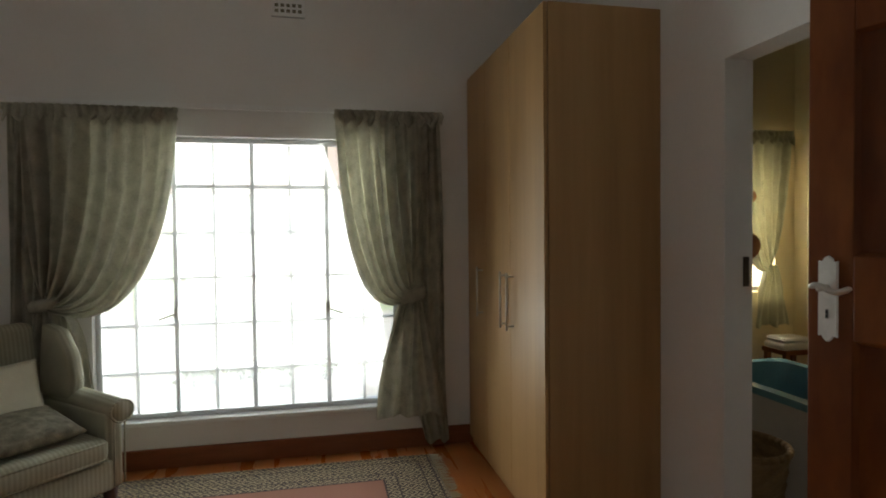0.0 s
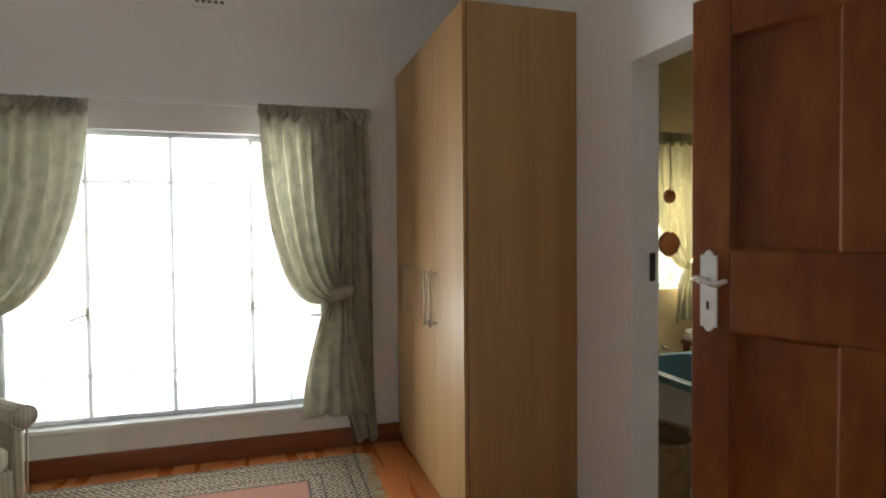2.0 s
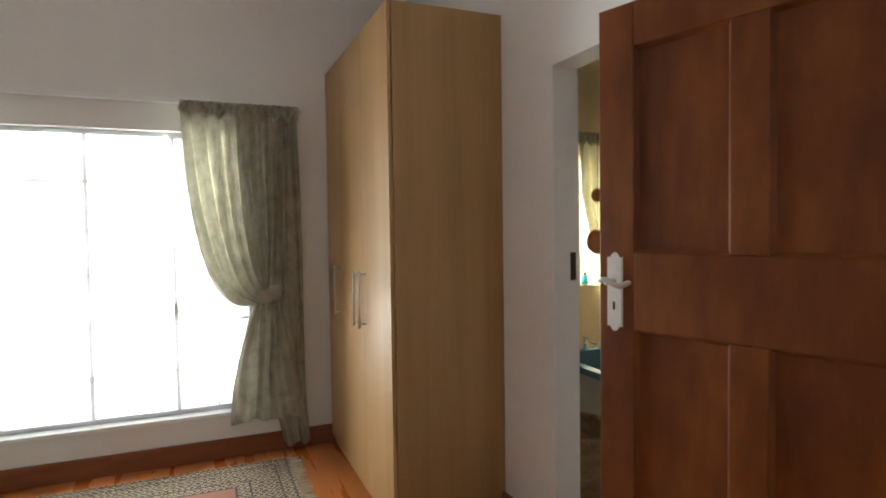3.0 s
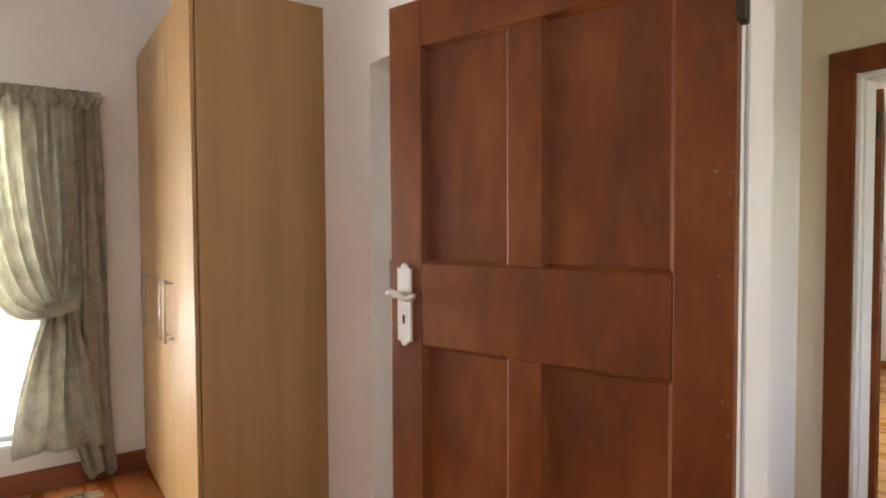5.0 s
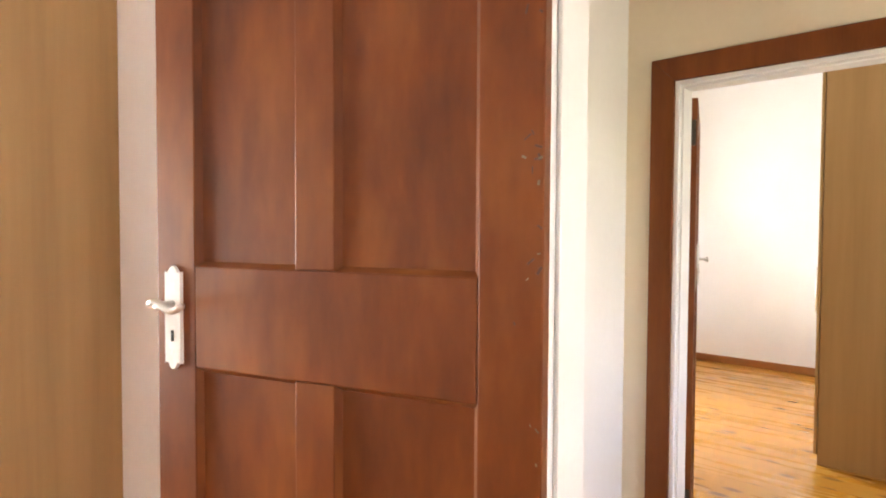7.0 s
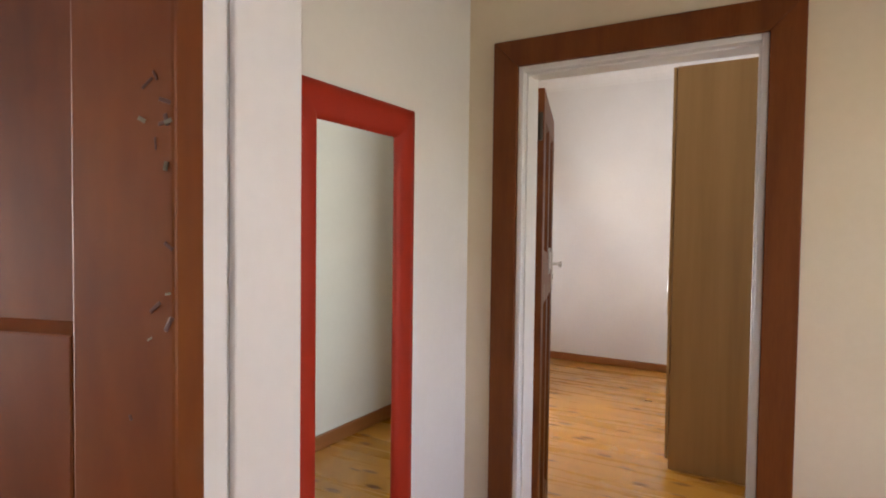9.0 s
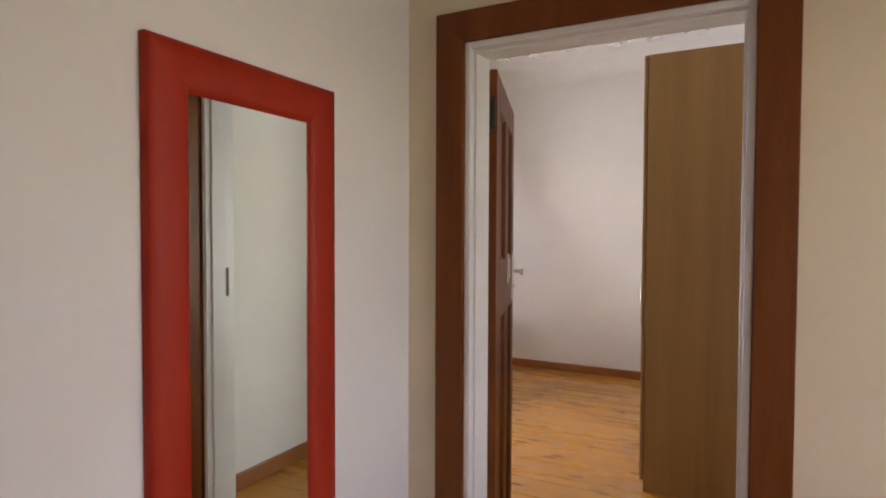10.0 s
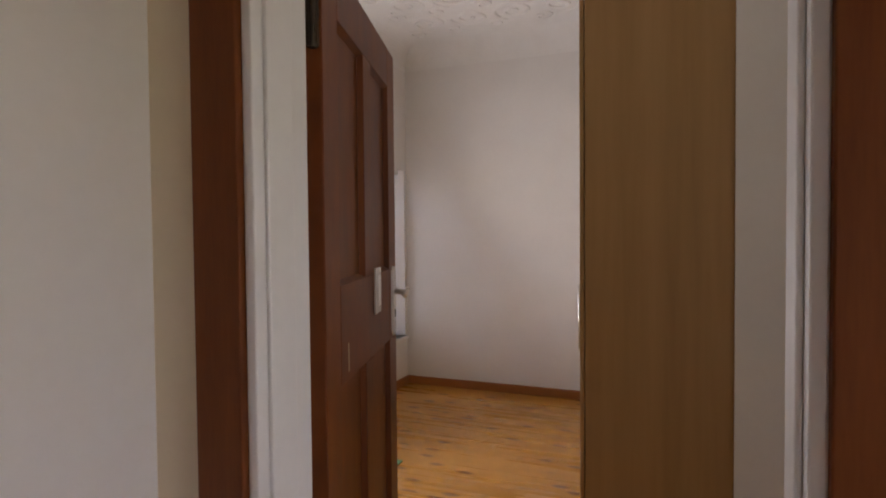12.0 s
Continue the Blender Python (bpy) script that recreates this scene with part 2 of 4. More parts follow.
def rug_material():
    """Woven rug: borders by distance from the edge, small repeating motifs, worn rose field."""
    m = material("woven_rug", [(0.5, 0.5, 0.5), (0.6, 0.6, 0.6)], rough=0.95, bump=0.5, noise_scale=60, fine=300, bump_dist=0.003)
    n, l = m.node_tree.nodes, m.node_tree.links
    b = n["Principled BSDF"]
    tc, sep = n.new("ShaderNodeTexCoord"), n.new("ShaderNodeSeparateXYZ")
    l.new(tc.outputs["Object"], sep.inputs[0])

    def math_node(op, a, c=None):
        k = n.new("ShaderNodeMath")
        k.operation = op
        for i, v in enumerate((a, c)):
            if v is None:
                continue
            if isinstance(v, (int, float)):
                k.inputs[i].default_value = v
            else:
                l.new(v, k.inputs[i])
        return k.outputs[0]
    ex = math_node("SUBTRACT", RUG_W / 2, math_node("ABSOLUTE", sep.outputs[0]))
    ey = math_node("SUBTRACT", RUG_L / 2, math_node("ABSOLUTE", sep.outputs[1]))
    edge = math_node("MINIMUM", ex, ey)
    ramp = n.new("ShaderNodeValToRGB")
    ramp.color_ramp.interpolation = "CONSTANT"
    stops = [(0.0, (0.40, 0.315, 0.205)), (0.03, (0.10, 0.07, 0.06)), (0.045, (0.40, 0.315, 0.205)), (0.14, (0.10, 0.07, 0.06)), (0.155, (0.40, 0.315, 0.205)),
             (0.40, (0.10, 0.07, 0.06)), (0.415, (0.40, 0.315, 0.205)), (0.52, (0.10, 0.06, 0.055)), (0.54, (0.34, 0.15, 0.105))]
    e = ramp.color_ramp.elements
    while len(e) < len(stops):
        e.new(0.5)
    for i, (p, c) in enumerate(stops):
        e[i].position, e[i].color = p, (*c, 1)
    l.new(math_node("MULTIPLY", edge, 1.6), ramp.inputs[0])
    v = n.new("ShaderNodeTexVoronoi")
    v.inputs["Scale"].default_value, v.inputs["Randomness"].default_value = 12, 0.3
    v.voronoi_dimensions = "2D"
    v.distance = "MANHATTAN"
    l.new(tc.outputs["Object"], v.inputs["Vector"])
    ring = math_node("SINE", math_node("MULTIPLY", v.outputs["Distance"], 17.0))
    dark = n.new("ShaderNodeMix")
    dark.data_type = "RGBA"
    l.new(math_node("MULTIPLY", math_node("GREATER_THAN", ring, -0.05), math_node("MULTIPLY", math_node("LESS_THAN", edge, 0.335), 0.95)), dark.inputs["Factor"])
    l.new(ramp.outputs[0], dark.inputs[6])
    dark.inputs[7].default_value = (0.055, 0.042, 0.042, 1)
    l.new(dark.outputs[2], b.inputs["Base Color"])
    return m


# ---- geometry helpers ----
def box(bm, x0, x1, y0, y1, z0, z1, bevel=0.0):
    r = bmesh.ops.create_cube(bm, size=1.0)
    bmesh.ops.scale(bm, vec=(x1 - x0, y1 - y0, z1 - z0), verts=r["verts"])
    bmesh.ops.translate(bm, vec=((x0 + x1) / 2, (y0 + y1) / 2, (z0 + z1) / 2), verts=r["verts"])
    if bevel:
        edges = {e for v in r["verts"] for e in v.link_edges}
        bmesh.ops.bevel(bm, geom=list(edges), offset=bevel, segments=2, affect="EDGES", profile=0.5)
    return bm


def boxes(*rows, bevel=0.0):
    bm = bmesh.new()
    for r in rows:
        box(bm, *r, bevel=bevel)
    return bm


def cyl(bm, a, b, r, seg=14, r2=None):
    a, b = Vector(a), Vector(b)
    d = b - a
    m = Matrix.Translation((a + b) / 2) @ d.to_track_quat("Z", "Y").to_matrix().to_4x4()
    bmesh.ops.create_cone(bm, cap_ends=True, segments=seg, radius1=r, radius2=r if r2 is None else r2, depth=d.length, matrix=m)
    return bm


def mesh_of(name, bm, mat, smooth=False):
    me = bpy.data.meshes.new(name)
    bmesh.ops.recalc_face_normals(bm, faces=bm.faces)
    bm.to_mesh(me)
    bm.free()
    me.materials.append(mat)
    if smooth:
        for p in me.polygons:
            p.use_smooth = True
    return me


def part(name, bm, mat, parent=None, label="", smooth=False):
    ob = new(name, mesh_of(name, bm, mat, smooth))
    ob.parent = parent
    if label:
        ob["label"] = label
    return ob


def thing(name, m=None, label="", category="", group=""):
    ob = new(name)
    ob.empty_display_size = 0.1
    if m:
        ob.matrix_world = m
    return tagged(ob, label, category, group)


def structure(name, bm, mat, label="", category="wall"):
    return tagged(part(name, bm, mat), label, category, kind="structure")


def wall_rows(axis, at0, at1, lo, hi, top, holes=(), bottom=0.0):
    """Boxes of a wall along axis ('x' or 'y') with holes (a, b, z0, z1)."""
    rows, cur = [], lo
    def add(a, b, z0, z1):
        if b - a > 1e-6 and z1 - z0 > 1e-6:
            rows.append((a, b, at0, at1, z0, z1) if axis == "x" else (at0, at1, a, b, z0, z1))
    for a, b, z0, z1 in sorted(holes):
        add(cur, a, bottom, top)
        add(a, b, bottom, z0)
        add(a, b, z1, top)
        cur = b
    add(cur, hi, bottom, top)
    return rows


# ---- plan ----
TOP = 3.26
EAST = -1.555         # bedroom east wall beside the wardrobe
DOOR_W = -1.665       # the thicker part of that wall, at the bedroom door
WIN_Y = 2.80          # bedroom window wall, room side
FAR_X = 4.45          # pine room far wall
PINE_S = -1.05        # pine room south wall
PINE_N = 1.66         # pine room north wall
WX0, WX1, WZ0, WZ1 = -4.50, -2.62, 0.30, 2.07

structure("wall_bedroom_north", boxes(*wall_rows("x", WIN_Y, WIN_Y + 0.25, -5.95, EAST + 0.13, TOP, [(WX0, WX1, WZ0, WZ1)])), M_WALL, "white painted plaster wall around a wide window")
structure("wall_bedroom_west", boxes(*wall_rows("y", -5.95 + 0.0, -5.70, -2.85, WIN_Y, TOP)), M_WALL, "white painted plaster wall")
structure("wall_bedroom_south", boxes(*wall_rows("x", -2.85, -2.60, -5.95, DOOR_W, TOP)), M_WALL, "white painted plaster wall")
structure("wall_bedroom_east", boxes(*wall_rows("y", EAST, EAST + 0.13, -0.35, WIN_Y, TOP, [(0.05, 0.95, 0, 2.13)])), M_WALL, "white painted plaster wall with a bathroom opening")
structure("wall_bedroom_doorway", boxes(*wall_rows("y", DOOR_W, DOOR_W + 0.14, -2.60, -0.35, TOP, [(-1.42, -0.578, 0, 2.06)])), M_WALL, "white painted plaster wall with a doorway")
structure("wall_mirror", boxes(*wall_rows("x", 0.0, 0.14, EAST + 0.13, 0.0, TOP)), M_WALL, "white painted plaster wall behind a red mirror")
structure("wall_hall_east", boxes(*wall_rows("y", 0.0, 0.14, -2.74, 0.14, TOP, [(-1.005, -0.205, 0, 2.072), (-2.33, -1.53, 0, 2.072)])), M_CREAM, "cream painted plaster wall with two doorways")
# Unseen end wall; the window hole is added for the hall fill lamp.
structure("wall_hall_south", boxes(*wall_rows("x", -2.74, -2.60, DOOR_W + 0.14, 0.0, TOP, [(-1.25, -0.35, 0.9, 2.1)])), M_CREAM, "cream painted plaster wall")
structure("wall_pine_room_south", boxes((0.14, FAR_X + 0.2, -1.74, -1.60, 0, TOP), (1.80, FAR_X + 0.2, -1.60, PINE_S, 0, TOP)), M_WALL, "white painted plaster wall with an alcove beside the wardrobe")
structure("wall_pine_room_east", boxes(*wall_rows("y", FAR_X, FAR_X + 0.2, PINE_S, PINE_N, TOP)), M_WALL, "white painted plaster wall")
structure("wall_pine_room_north", boxes(*wall_rows("x", PINE_N, PINE_N + 0.3, 0.14, FAR_X + 0.2, TOP, [(2.2, 4.40, 0.48, 2.1)])), M_WALL, "white painted plaster wall with a window")
structure("wall_bathroom_north", boxes(*wall_rows("x", WIN_Y, WIN_Y + 0.25, EAST + 0.13, 0.64, TOP, [(-0.08, 0.33, 0.97, 2.05)])), M_BATHWALL, "cream bathroom wall with a window")
structure("wall_bathroom_east", boxes(*wall_rows("y", 0.0, 0.14, 0.14, 1.96, TOP), (0.14, 0.64, 1.9605, 1.965, 0, TOP), (0.50, 0.64, 1.966, WIN_Y, 0, TOP)), M_BATHWALL, "cream bathroom wall")
structure("wall_red_room_south", boxes(*wall_rows("x", -5.34, -5.2, 0.0, 3.14, TOP, [(0.4, 2.0, 0.85, 2.15)])), M_WALL, "white painted plaster wall with a window")
structure("wall_red_room_east", boxes(*wall_rows("y", 3.0, 3.14, -5.2, -1.74, TOP)), M_WALL, "white painted plaster wall")
structure("wall_red_room_west", boxes(*wall_rows("y", 0.0, 0.14, -5.2, -2.74, TOP)), M_WALL, "white painted plaster wall")
structure("ceiling", boxes((-5.95, FAR_X + 0.2, -5.34, 3.05, TOP, TOP + 0.15)), M_CEIL, "white painted ceiling", "ceiling")
structure("floor", boxes((-5.95, FAR_X + 0.2, -5.85, 3.05, -0.2, -0.02)), M_SKIRT, "timber subfloor under the boards", "floor")
structure("floor_bathroom", boxes((EAST + 0.13, 0.5, 0.14, WIN_Y, -0.02, 0.0)), M_BATHFLOOR, "pale bathroom floor", "floor")


def skirting(name, rows, mat=None):
    bm = bmesh.new()
    for r in rows:
        box(bm, *r, bevel=0.006)
    structure(name, bm, mat or M_SKIRT, "brown stained timber skirting board", "baseboard")


skirting("baseboard_bedroom", [(-5.70, EAST, WIN_Y - 0.022, WIN_Y, 0, 0.125), (EAST - 0.022, EAST, 0.95, WIN_Y - 0.022, 0, 0.125), (-5.70, -5.678, -2.6, WIN_Y - 0.022, 0, 0.125)])
skirting("baseboard_hall", [(EAST + 0.13, 0.0, -0.02, 0.0, 0, 0.085), (-0.02, 0.0, -1.43, -1.10, 0, 0.085)])
skirting("baseboard_pine_room", [(FAR_X - 0.02, FAR_X, PINE_S, PINE_N, 0, 0.08), (0.14, 1.80, -1.60, -1.58, 0, 0.10), (1.78, 1.80, -1.58, PINE_S, 0, 0.08), (0.14, FAR_X - 0.02, PINE_N - 0.02, PINE_N, 0, 0.08)], M_PINE_SKIRT)


# ---- door frames ----
def door_lining(name, axis, at0, at1, lo, hi, top, stop_at, trim_side=None, trim_axis_at=None):
    """White lining with stop beads in an opening, and a wide stained architrave on one face."""
    t = 0.02
    bm = bmesh.new()
    def put(a, b, c, d, z0, z1, bev=0.003):
        box(bm, *((a, b, c, d, z0, z1) if axis == "x" else (c, d, a, b, z0, z1)), bevel=bev)
    p0, p1 = at0 - 0.004, at1 + 0.004
    put(lo, lo + t, p0, p1, 0, top), put(hi - t, hi, p0, p1, 0, top), put(lo + t, hi - t, p0, p1, top - t, top)
    s0, s1 = stop_at
    put(lo + t, lo + t + 0.009, s0, s1, 0, top - t), put(hi - t - 0.009, hi - t, s0, s1, 0, top - t), put(lo + t, hi - t, s0, s1, top - t - 0.009, top - t)
    ob = structure(name, bm, M_WHITE, "white gloss painted door frame", "door frame")
    return ob


def architrave(name, axis, face, out, lo, hi, top, w=0.095):
    """Stained boards round an opening; each board is a child."""
    root = tagged(new(name), "wide brown stained timber architrave", "trim", kind="structure")
    a, b = sorted((face, face + out))
    for poly in (((lo - w, 0), (lo, 0), (lo, top), (lo - w, top + w)), ((hi, 0), (hi + w, 0), (hi + w, top + w), (hi, top)), ((lo, top), (hi, top), (hi + w, top + w), (lo - w, top + w))):
        bm = bmesh.new()
        sides = []
        for f in (a, b):
            sides.append([bm.verts.new((q, f, z) if axis == "x" else (f, q, z)) for q, z in poly])
        bm.faces.new(sides[0]), bm.faces.new(sides[1])
        for k in range(4):
            n = (k + 1) % 4
            bm.faces.new((sides[0][k], sides[0][n], sides[1][n], sides[1][k]))
        bmesh.ops.bevel(bm, geom=bm.edges[:], offset=0.003, segments=2, affect="EDGES", profile=0.5)
        part("architrave_board", bm, M_TRIM, root)
    return root


door_lining("door_frame_bedroom", "y", DOOR_W, DOOR_W + 0.14, -1.42, -0.578, 2.06, (DOOR_W + 0.05, DOOR_W + 0.14))
door_lining("door_frame_pine_room", "y", 0.0, 0.14, -1.005, -0.205, 2.072, (0.022, 0.09))
architrave("trim_pine_room", "y", 0.0, -0.018, -1.005, -0.205, 2.072)
door_lining("door_frame_red_room", "y", 0.0, 0.14, -2.33, -1.53, 2.072, (0.0, 0.09))
architrave("trim_red_room", "y", 0.0, -0.018, -2.33, -1.53, 2.072)


# ---- panelled doors ----
def panelled_door(name, m, width, rail0, rail1, label, mat=M_DOOR, panel_mid=0.5, flip=1):
    """Four-panel door, hinge at the local origin, along +x; faces at y 0 and y -0.04."""
    root = thing(name, m, label, "door")
    h, st, top_rail, bot = 2.03, 0.105, 0.115, 0.22
    mid = width * panel_mid
    mu = 0.043
    def b(n, x0, x1, z0, z1):
        part(n, boxes((x0, x1, -0.04, 0.0, z0, z1), bevel=0.003), mat, root)
    b("stile", 0, st, 0.008, h), b("stile", width - st, width, 0.008, h)
    b("top_rail", st, width - st, h - top_rail, h)
    b("lock_rail", st, width - st, rail0, rail1)
    b("bottom_rail", st, width - st, 0.008, bot)
    b("muntin", mid - mu, mid + mu, rail1, h - top_rail), b("muntin", mid - mu, mid + mu, bot, rail0)
    for x0, x1 in ((st, mid - mu), (mid + mu, width - st)):
        for z0, z1 in ((bot, rail0), (rail1, h - top_rail)):
            bm = boxes((x0 - 0.004, x1 + 0.004, -0.026, -0.014, z0 - 0.004, z1 + 0.004))
            part("door_panel", bm, mat, root)
            bm = bmesh.new()
            w = 0.009
            for ya, yb in ((-0.002, -0.0138), (-0.038, -0.0262)):
                out = [bm.verts.new(p) for p in ((x0, ya, z0), (x1, ya, z0), (x1, ya, z1), (x0, ya, z1))]
                inn = [bm.verts.new(p) for p in ((x0 + w, yb, z0 + w), (x1 - w, yb, z0 + w), (x1 - w, yb, z1 - w), (x0 + w, yb, z1 - w))]
                low = [bm.verts.new((v.co.x, yb, v.co.z)) for v in out]
                for a in range(4):
                    c = (a + 1) % 4
                    bm.faces.new((out[a], out[c], inn[c], inn[a])), bm.faces.new((out[a], out[c], low[c], low[a])), bm.faces.new((low[a], low[c], inn[c], inn[a]))
            part("panel_moulding", bm, mat, root)
    return root


def tube(bm, pts, radius, seg=10):
    """A round bar swept along points, with closed ends."""
    rings = []
    for k, p in enumerate(pts):
        d = (Vector(pts[min(k + 1, len(pts) - 1)]) - Vector(pts[max(k - 1, 0)])).normalized()
        u = d.cross(Vector((0, 1, 0.01))).normalized()
        w = d.cross(u)
        q = radius * (1.0 if 0 < k < len(pts) - 1 else 0.7)
        rings.append([bm.verts.new(Vector(p) + (u * math.cos(2 * math.pi * i / seg) + w * math.sin(2 * math.pi * i / seg)) * q) for i in range(seg)])
    for a, b in zip(rings, rings[1:]):
        for i in range(seg):
            j = (i + 1) % seg
            bm.faces.new((a[i], a[j], b[j], b[i]))
    bm.faces.new(rings[0]), bm.faces.new(rings[-1])
    return bm


def lever_handle(root, x, z, side, mat, long=0.21, direction=-1, lever_mat=M_STEEL):
    """Back plate with scalloped ends, curved lever and keyhole, on the face y=0 (side 1) or -0.04 (side -1)."""
    y = 0.0 if side > 0 else -0.04
    bm = bmesh.new()
    outline = []
    hw, hl = 0.021, long / 2
    for i in range(40):
        a = 2 * math.pi * i / 40
        c, s = math.cos(a), math.sin(a)
        zz = hl * max(-1, min(1, 1.25 * s))
        ww = hw * (1 if abs(s) < 0.74 else max(0.0, 1 - ((abs(s) - 0.74) / 0.26)) ** 0.5 * 0.72)
        outline.append((ww * (1 if c > 0 else -1) if abs(c) > 1e-3 else 0, zz if abs(s) < 0.8 else math.copysign(hl * (0.86 + 0.14 * (abs(s) - 0.8) / 0.2), s)))
    f = [bm.verts.new((x + px, y + side * 0.007, z + pz)) for px, pz in outline]
    g = [bm.verts.new((x + px * 1.08, y, z + pz * 1.01)) for px, pz in outline]
    bm.faces.new(f), bm.faces.new(g)
    for i in range(40):
        j = (i + 1) % 40
        bm.faces.new((f[i], f[j], g[j], g[i]))
    plate = part("back_plate", bm, mat, root, "white enamelled back plate")
    bm = cyl(bmesh.new(), (x, y, z + 0.028), (x, y + side * 0.045, z + 0.028), 0.008)
    part("spindle", bm, M_STEEL, plate, smooth=True)
    bm = bmesh.new()
    pts = [(direction * (0.022 - 0.0078 * k), 0.012 * math.sin(k * 0.55 + 0.4)) for k in range(13)]
    tube(bm, [(x - xa, y + side * 0.045, z + 0.028 + za * 0.6) for xa, za in pts], 0.0075)
    part("lever", bm, lever_mat, plate, smooth=True)
    part("keyhole", boxes((x - 0.003, x + 0.003, y + side * 0.005, y + side * 0.009, z - 0.048, z - 0.026)), M_BLACK, plate)


def hinge(root, z, y):
    bm = boxes((-0.012, 0.002, y - 0.005, y + 0.028, z, z + 0.10))
    cyl(bm, (-0.008, y + 0.004, z - 0.004), (-0.008, y + 0.004, z + 0.104), 0.008)
    part("hinge", bm, M_BRONZE, root)


D1 = panelled_door("panel_door", Matrix.Translation((-1.689, -0.622, 0)) @ Matrix.Rotation(math.atan2(0.955, -0.297), 4, "Z"), 0.812, 1.177, 1.381,
                   "open four-panel door of red-brown stained wood", panel_mid=0.515)
lever_handle(D1, 0.762, 1.275, 1, M_ENAMEL)
chip_mesh = mesh_of("paint_chip", boxes((-0.0016, 0.0016, -0.001, 0.0008, -0.003, 0.003)), M_PILLOW2)
dent_mesh = mesh_of("dent", boxes((-0.0022, 0.0022, -0.001, 0.0006, -0.004, 0.004), bevel=0.0006), M_FOOT)
rnd = random.Random(12)
for k in range(26):
    z = rnd.choice((rnd.uniform(1.36, 1.66), rnd.uniform(0.5, 1.9)))
    o = new(*(("dent", dent_mesh) if k % 3 else ("paint_chip", chip_mesh)))
    o.parent, o.location, o.rotation_euler = D1, (0.006 + 0.04 * rnd.random() ** 2, 0.0, z), (0, rnd.uniform(-1.4, 1.4), 0)
    o.scale = (rnd.uniform(0.4, 1.2), 1, rnd.uniform(0.4, 2.0))
hinge(D1, 1.825, -0.02), hinge(D1, 0.22, -0.02)

D2 = panelled_door("panel_door", Matrix.Translation((0.158, -0.203, 0)) @ Matrix.Rotation(math.atan2(0.29, 0.957), 4, "Z"), 0.745, 1.17, 1.38,
                   "dark red-brown panel door standing open into a pine-floored room")
lever_handle(D2, 0.69, 1.28, -1, M_STEEL)
lever_handle(D2, 0.69, 1.28, 1, M_STEEL, lever_mat=M_BRONZE)
part("paint_chip", boxes((0.16, 0.166, -0.0408, -0.039, 1.19, 1.25)), M_PILLOW, D2, "pale scratch in the stain")
hinge(D2, 1.83, -0.03), hinge(D2, 0.22, -0.03)
bm = boxes((0.425, 0.49, -0.046, -0.04, 1.275, 1.395), bevel=0.002)
lock = part("lock_plate", bm, M_ENAMEL, D2, "square white painted lock plate")
part("lock_recess", boxes((0.44, 0.475, -0.049, -0.045, 1.295, 1.375)), M_WHITE, lock)


# ---- wardrobes ----
def bar_handle(root, p, z0, z1, normal):
    n = Vector(normal)
    a = Vector(p) + n * 0.038
    bm = cyl(bmesh.new(), (a.x, a.y, z0), (a.x, a.y, z1), 0.006)
    for z in (z0 + 0.02, z1 - 0.02):
        cyl(bm, (p[0], p[1], z), (a.x, a.y, z), 0.005)
    part("handle", bm, M_STEEL, root, "brushed steel bar handle", smooth=True)


def wardrobe(name, x0, x1, y0, y1, top, doors, face, label, handles):
    """Tall laminate cupboard; doors along the 'x' or 'y' front."""
    root = thing(name, Matrix.Translation((0, 0, 0)), label, "wardrobe")
    t = 0.018
    if face == "west":
        part("carcass", boxes((x0 + 0.022, x1, y0, y1, 0.0, top), bevel=0.002), M_LAMINATE, root)
        for (a, b), h in zip(doors, handles):
            d = part("door", boxes((x0, x0 + t, a + 0.0015, b - 0.0015, 0.06, top - 0.002), bevel=0.0015), M_LAMINATE, root)
            bar_handle(d, (x0, h, 0), 0.93, 1.235, (-1, 0, 0))
    else:
        part("carcass", boxes((x0, x1, y0, y1 - 0.022, 0.0, top), bevel=0.002), M_LAMINATE, root)
        for (a, b), h in zip(doors, handles):
            d = part("door", boxes((a + 0.0015, b - 0.0015, y1 - t, y1, 0.06, top - 0.002), bevel=0.0015), M_LAMINATE, root)
            bar_handle(d, (h, y1, 0), 0.93, 1.235, (0, 1, 0))
    return root


wardrobe("wardrobe", -2.142, EAST, 1.395, 2.775, 2.49, [(1.395, 1.885), (1.885, 2.345), (2.345, 2.775)], "west", "tall oak laminate wardrobe with plain doors beside the window", [1.835, 1.945, 2.42])
wardrobe("wardrobe", 1.82, 3.6, PINE_S, -0.445, 2.483, [(1.82, 2.265), (2.265, 2.71), (2.71, 3.155), (3.155, 3.6)], "north", "tall oak laminate wardrobe on a pine floor against a white wall", [2.05, 2.32, 3.1, 3.2])


